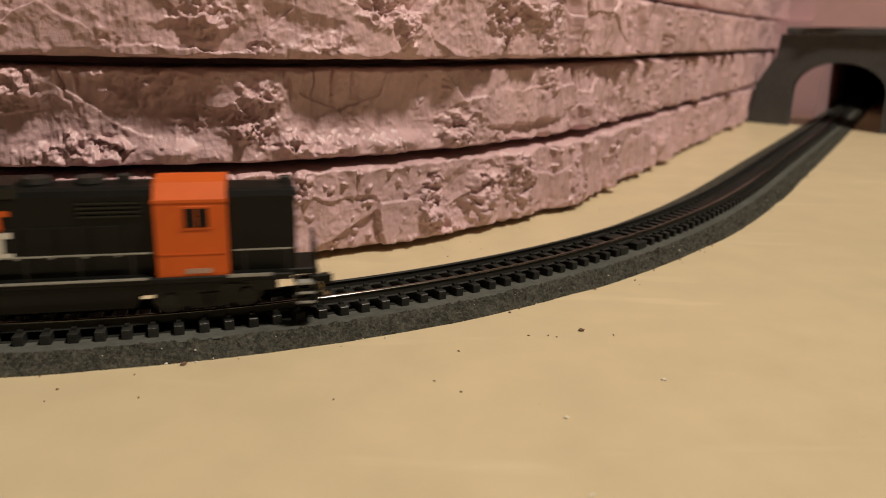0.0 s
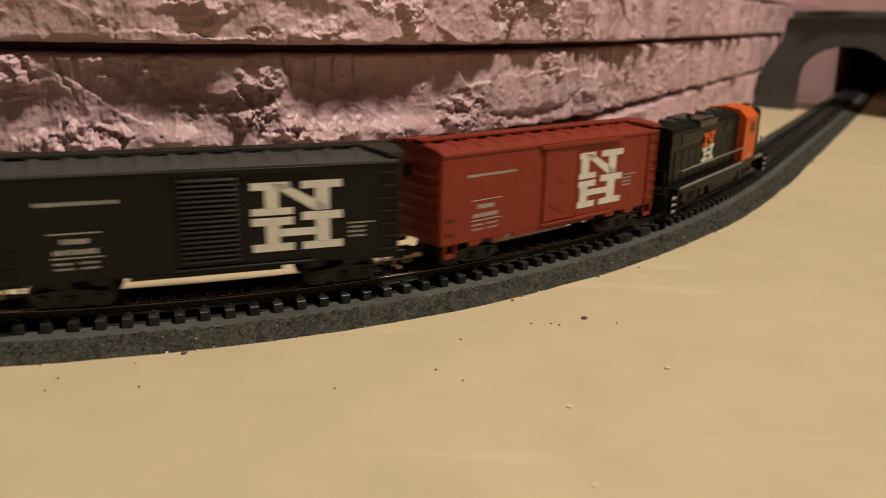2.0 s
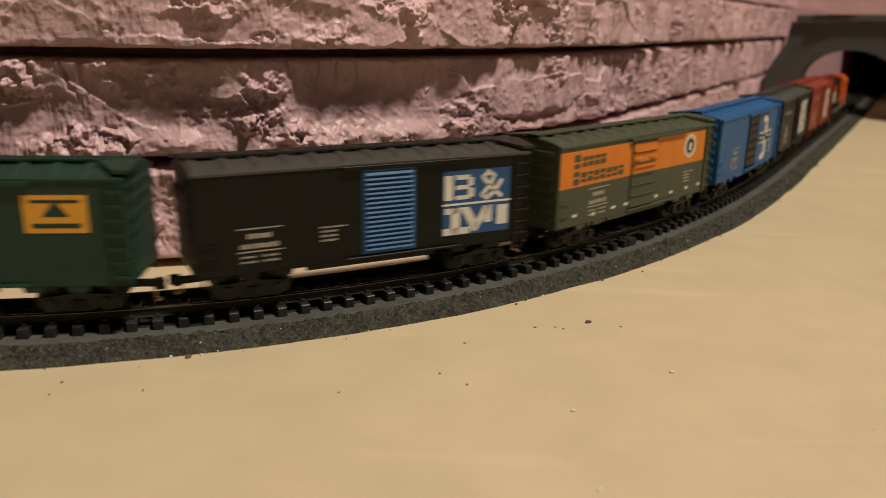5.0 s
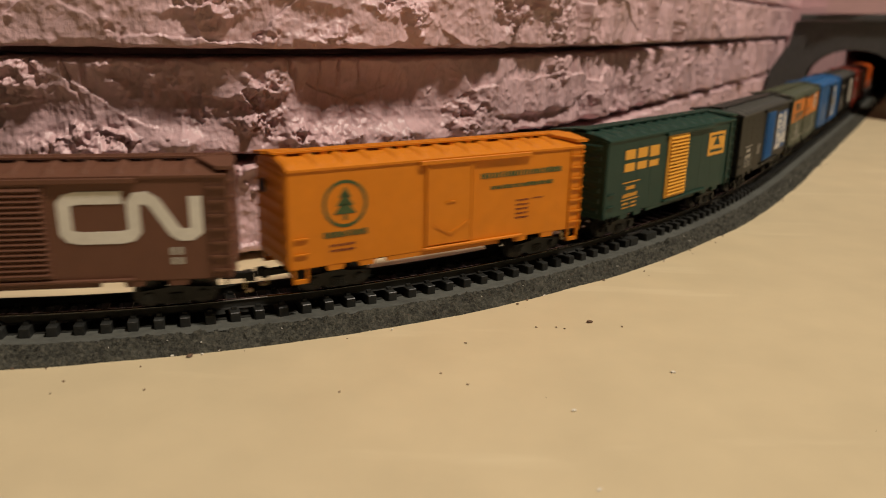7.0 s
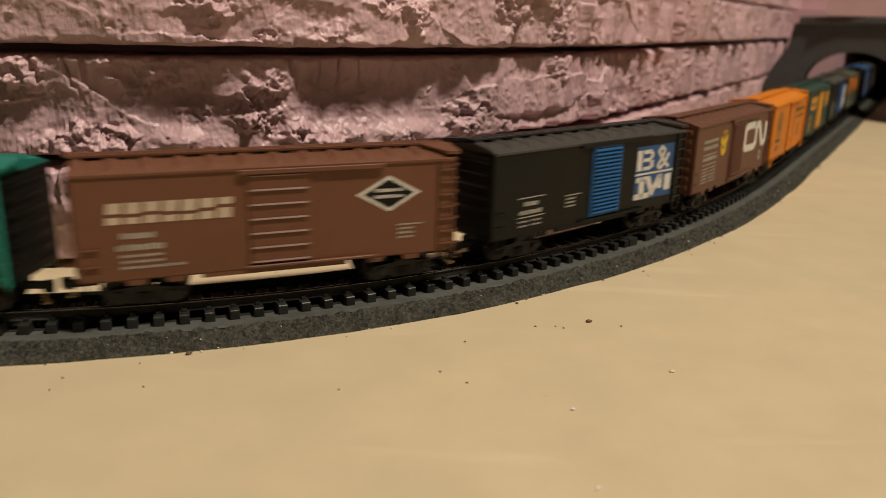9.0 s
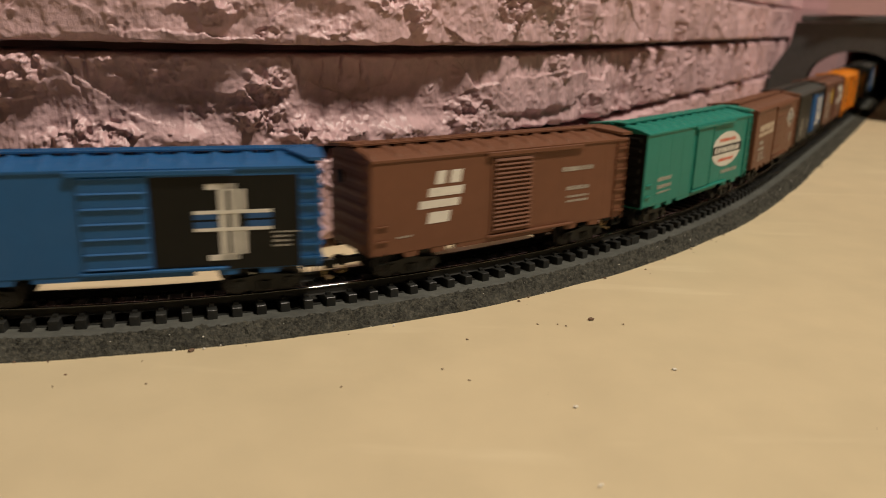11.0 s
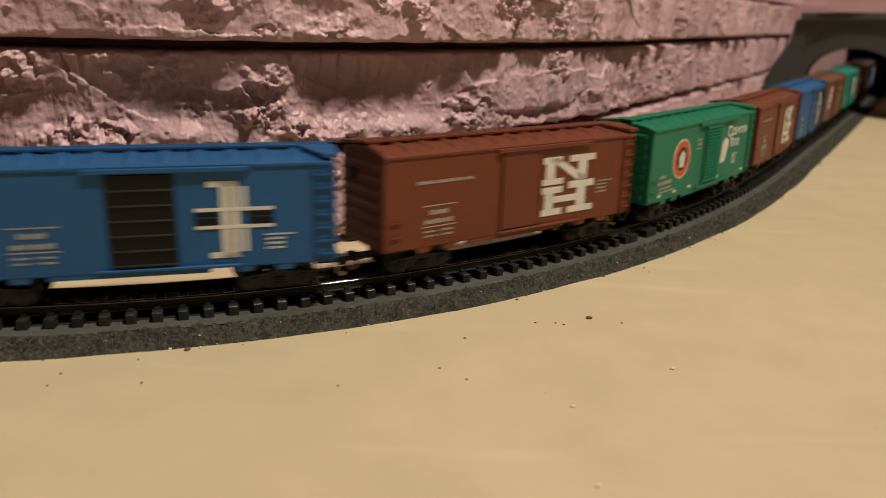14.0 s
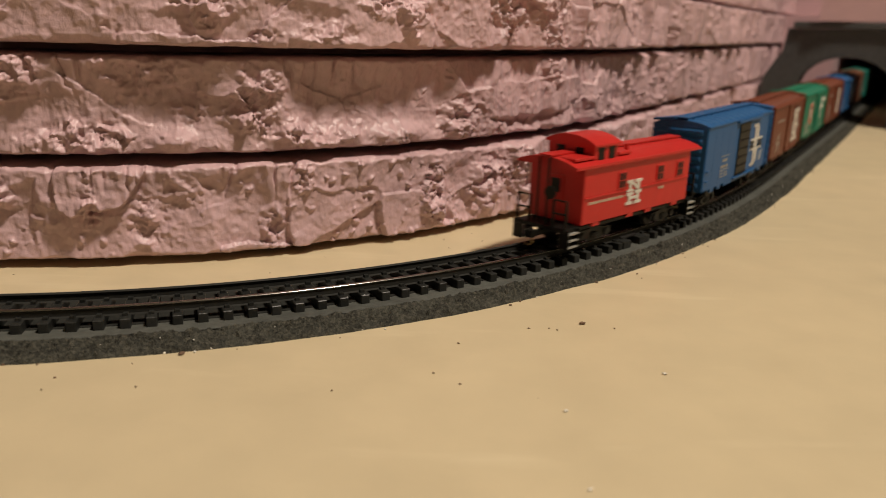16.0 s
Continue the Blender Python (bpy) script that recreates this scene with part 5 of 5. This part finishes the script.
    decal("emblem_words", letter_rows([(12.0, 26.0, 14.2, 1.2, 7), (12.6, 25.4, 7.6, 1.2, 7)]), LOGORED, c, proud=0.14)
    decal("lettering", letter_rows([(16.0, 30.0, 3.4, 1.2, 7), (-31, -22, 7.0, 1.2, 5), (-31, -22, 4.8, 1.2, 6), (-31, -22, 3.4, 0.5, 6)]), DIM, c)

    c = boxcar("brown toy boxcar with a slanting white emblem", TUSCAN, TUSCAN, "louvre")
    lean = [[(-28 + 0.18 * z + a, z) for a, z in q] for q in ([(2, 6), (8, 6), (8, 8.6), (2, 8.6)], [(-1, 9.6), (10, 9.6), (10, 11.4), (-1, 11.4)], [(1, 12.2), (10.6, 12.2), (10.6, 14.2), (1, 14.2)], [(2.4, 15), (5, 15), (5, 18), (2.4, 18)], [(6.4, 15), (9.4, 15), (9.4, 18), (6.4, 18)])]
    decal("emblem", lean, LETTER, c, "slanting white emblem")
    decal("lettering", letter_rows([(16, 27, 14.4, 1.2, 7), (18, 26, 9.4, 1.1, 5), (18, 26, 7.4, 0.6, 5), (18, 26, 6.2, 0.6, 5), (-33, -29, 3.6, 0.5, 3)]), DIM, c)

    def bar_emblem(c, x, core):
        decal("emblem", [rect(x + 5.0, x + 8.6, 2.2, 18.2), rect(x + 2.6, x + 8.6, 17.0, 18.2), rect(x + 2.6, x + 8.6, 2.2, 3.4), rect(x + 9.2, x + 10.2, 3.4, 9.0), rect(x + 9.2, x + 10.2, 12.0, 17.0)], LETTER, c, "white upright bar emblem", proud=0.16)
        decal("emblem_core", [rect(x + 6.4, x + 7.4, 3.6, 16.8)], core, c, proud=0.2)
        decal("emblem_band", [rect(x, x + 15.4, 8.4, 9.1), rect(x, x + 15.4, 12.0, 12.7)], LETTER, c, proud=0.22)
        decal("emblem_bars", [rect(x, x + 4.6, 9.1, 10.4), rect(x, x + 4.6, 10.9, 12.0), rect(x + 10.4, x + 15.4, 9.1, 10.4), rect(x + 10.4, x + 15.4, 10.9, 12.0)], LOGOBLUE if core is BLACK else BLACK, c, proud=0.2)

    c = boxcar("half blue half black toy boxcar with white bar emblem", BLUE, BLUE, "panel")
    decal("black_half", [rect(6.3, 35.2, 0.2, 19.7)], BLACK, c, "black painted half of the side", proud=0.04)
    bar_emblem(c, 14.4, BLACK)
    decal("lettering", letter_rows([(-31, -25.6, 8.2, 1.3, 3), (-30.4, -25.6, 5.4, 1.3, 3)] + [(-32, -29.4, 3.8 - k * 1.1, 0.6, 2) for k in range(3)] + [(-28.6, -25.0, 3.8 - k * 1.1, 0.6, 3) for k in range(3)]), DIM, c)
    dim_block(c, 29.6, 4.0)

    c = boxcar("rust-red toy boxcar with a white slab emblem, plain door", RUST, RUST, "plain")
    slab_car(c, 5.0, 24.6, 3.0, 17.8)
    data_block(c, -30.0, 2.2)
    small_line(c, -32, -15.5, 15.8, 0.7, 14)
    dim_block(c, 25.4, 7.0)

    c = boxcar("bright green toy boxcar with a red ring emblem", GREEN, GREEN, "louvre", door_at=0.0035)
    decal("emblem", [disc(-19.2, 11.4, 6.0)], LETTER, c, "round emblem")
    decal("emblem_ring", [disc(-19.2, 11.4, 5.6)], LOGORED, c, "red ring", proud=0.13)
    decal("emblem_inner", [disc(-19.2, 11.4, 3.6)], BLACK, c, proud=0.16)
    decal("emblem_mark", [[(-20.9, 8.8), (-17.7, 8.8), (-17.1, 12.6), (-19.1, 14.0), (-21.1, 12.2)]], LETTER, c, proud=0.2)
    decal("white_patch", [[(11.8, 6.2), (15.6, 6.6), (16.6, 9.0), (17.6, 13.4), (14.6, 14.6), (12.4, 12.6)]], LETTER, c, "plain white patch")
    for words, x, z, size in (("C", 15.6, 14.6, 0.0052), ("USHION", 18.9, 14.8, 0.0036), ("R", 18.6, 10.8, 0.0050), ("IDE", 21.6, 11.0, 0.0036)):
        me = text_mesh(words, size)
        me.materials.append(LETTER)
        ob = alike("lettering", me, c, pose(x * MM, -HALF_W - 0.00012, SILL + z * MM, 90, 0, 0))
        tagged(ob, "white slogan lettering")
    decal("lettering", letter_rows([(-33.0, -29.4, 6.8, 1.0, 3), (-33.8, -25.0, 4.9, 1.2, 6), (-33.2, -24.6, 3.6, 0.6, 6), (-33.0, -22.6, 2.5, 0.6, 6), (-8.4, -5.4, 15.6, 0.9, 3), (-8.4, -5.4, 14.2, 0.9, 3), (-8.4, -5.4, 13.0, 0.5, 2)]), DIM, c)
    dim_block(c, 21.6, 4.4, LETTER)
    decal("placards", [rect(x, x + 1.9, 1.4, 2.2) for x in (-33.4, -23.0, -12.4, 9.6, 31.4)], LETTER, c)

    c = boxcar("reddish brown toy boxcar with a white slab emblem", RUST, RUST, "plain")
    slab_car(c, 4.4, 24.6, 2.8, 17.8)
    data_block(c, -29.6, 2.0)
    small_line(c, -31, -15.5, 14.8, 0.8, 14)
    dim_block(c, 25.6, 6.4)
    small_line(c, -2.0, 4.0, 8.2, 0.5, 1)

    c = boxcar("blue toy boxcar with a dark door beside the caboose", BLUE, BLUE, "panel", BLACK, door_at=0.002)
    bar_emblem(c, 11.6, DIM)
    data_block(c, -23, 2.4)
    dim_block(c, 25.2, 3.0, LETTER)

    caboose()


build_train()

# ---- crumbs and specks on the table ----
SPECKS = [(0.0331, 0.1588), (0.0051, 0.1273), (-0.0489, 0.1370), (-0.0680, 0.1207), (0.0398, 0.1566), (0.0549, 0.1928), (0.0837, 0.2261), (-0.0524, 0.1228), (-0.0179, 0.1234), (0.0269, 0.1548), (0.0252, 0.1556), (0.0052, 0.1461), (0.0001, 0.1317), (0.0208, 0.1554), (-0.0680, 0.1255)]
PALE = [(-0.0104, 0.1524), (0.0623, 0.2059), (0.0231, 0.1180), (-0.0812, 0.1310), (-0.0762, 0.1328), (-0.0677, 0.1348), (-0.0523, 0.1373), (-0.0440, 0.1400), (0.0446, 0.1340), (0.0230, 0.0948)]


def crumb(bm, x, y, r, rnd):
    m = Matrix.Translation((x, y, r * 0.45)) @ Matrix.Rotation(rnd.random() * 6, 4, "Z") @ Matrix.Diagonal((r * (0.8 + 0.9 * rnd.random()), r * (0.6 + 0.5 * rnd.random()), r * 0.6, 1))
    v = bmesh.ops.create_icosphere(bm, subdivisions=1, radius=1.0, matrix=m)["verts"]
    for p in v:
        p.co += Vector((rnd.random() - 0.5, rnd.random() - 0.5, rnd.random() * 0.5)) * r * 0.5


def build_crumbs():
    rnd = random.Random(5)
    dark, pale = bmesh.new(), bmesh.new()
    for i, (x, y) in enumerate(SPECKS):
        crumb(dark, x, y, 0.00055 if i in (0, 2) else 0.00022, rnd)
    for x, y in PALE:
        crumb(pale, x, y, 0.00038, rnd)
    for k in range(55):
        x, y, _ = line(rnd.uniform(-0.16, 0.4), 0.0183 + 0.004 * rnd.random() ** 3)
        crumb(dark if rnd.random() < 0.6 else pale, x, y, rnd.uniform(0.00012, 0.00036), rnd)
    for k in range(18):
        x, y, _ = line(rnd.uniform(-0.16, 0.4), rnd.uniform(0.020, 0.10))
        crumb(dark if rnd.random() < 0.5 else pale, x, y, rnd.uniform(0.00006, 0.00013), rnd)
    for k in range(30):
        x, y, _ = line(rnd.uniform(-0.16, 0.4), rnd.uniform(-0.037, -0.020))
        crumb(dark, x, y, rnd.uniform(0.0001, 0.0002), rnd)
    for k in range(40):
        x, y, _ = line(rnd.uniform(-0.16, 0.4), rnd.uniform(0.0125, 0.0165))
        bmv = len(pale.verts)
        crumb(pale, x, y, rnd.uniform(0.00012, 0.00025), rnd)
        pale.verts.ensure_lookup_table()
        for v in pale.verts[bmv:]:
            v.co.z += ROAD_H * 0.75
    tagged(new("dark_crumbs", to_mesh("dark_crumbs", dark, GREY)), "tiny dark crumbs scattered on the table", "debris", kind="stuff")
    tagged(new("pale_crumbs", to_mesh("pale_crumbs", pale, CREAM)), "tiny pale crumbs scattered on the table", "debris", kind="stuff")


build_crumbs()


# ---- movement ----
# speed of the train in metres a second at given seconds
SPEED_T = [0.0, 0.5, 1.0, 1.5, 2.0, 2.5, 3.0, 3.5, 4.1, 5.2, 6.3, 6.6, 7.0, 7.5, 8.0, 8.5, 9.1, 10.2, 11.3, 11.8, 12.4, 12.8, 13.2, 13.6, 14.0, 14.5, 14.9, 15.4, 16.0]
SPEED_V = [0.105, 0.112, 0.119, 0.099, 0.0954, 0.0985, 0.1002, 0.0982, 0.0971, 0.0998, 0.0941, 0.0924, 0.0934, 0.1015, 0.1134, 0.1221, 0.1216, 0.1113, 0.1126, 0.117, 0.1192, 0.1151, 0.1166, 0.1212, 0.1234, 0.1129, 0.1038, 0.1016, 0.1006]
START_S = -0.1058
_tt = np.linspace(0, 16, 1601)
_v = np.interp(_tt, SPEED_T, SPEED_V)
_run = START_S + np.concatenate([[0], np.cumsum((_v[1:] + _v[:-1]) / 2 * 0.01)])


def run(t):
    return float(np.interp(t, _tt, _run))


def car_pose(s, half):
    xa, ya, _ = line(s - half)
    xb, yb, _ = line(s + half)
    th = math.atan2(yb - ya, xb - xa)
    return Matrix.Translation(((xa + xb) / 2, (ya + yb) / 2, RAIL_Z + 0.0001)) @ Matrix.Rotation(th, 4, "Z"), th


def motions():
    times = [i * 0.25 for i in range(65)]
    where = {}
    for i, (car, shift, half) in enumerate(CARS):
        where[car.name] = (i * PITCH - shift, half)
        walk(car, [(t, car_pose(run(t) - i * PITCH + shift, half)[0]) for t in times])
    # trucks follow the rails under their car
    for truck, car, x in TRUCKS:
        back, half = where[car.name]
        rows = []
        for t in times[::2]:
            s = run(t) - back
            turn = float(line(s + x)[2]) - car_pose(s, half)[1]
            rows.append((t, pose(x, 0, 0, 0, 0, math.degrees(turn))))
        walk(truck, rows)
    # wheels roll: one turn for each 17.6 mm of track
    ticks = [i / 30 for i in range(481)]
    for w in WHEELS:
        base = w.matrix_basis.copy()
        walk(w, [(t, base @ Matrix.Rotation((run(t) - START_S) / 0.0028, 4, "Y")) for t in ticks])


motions()
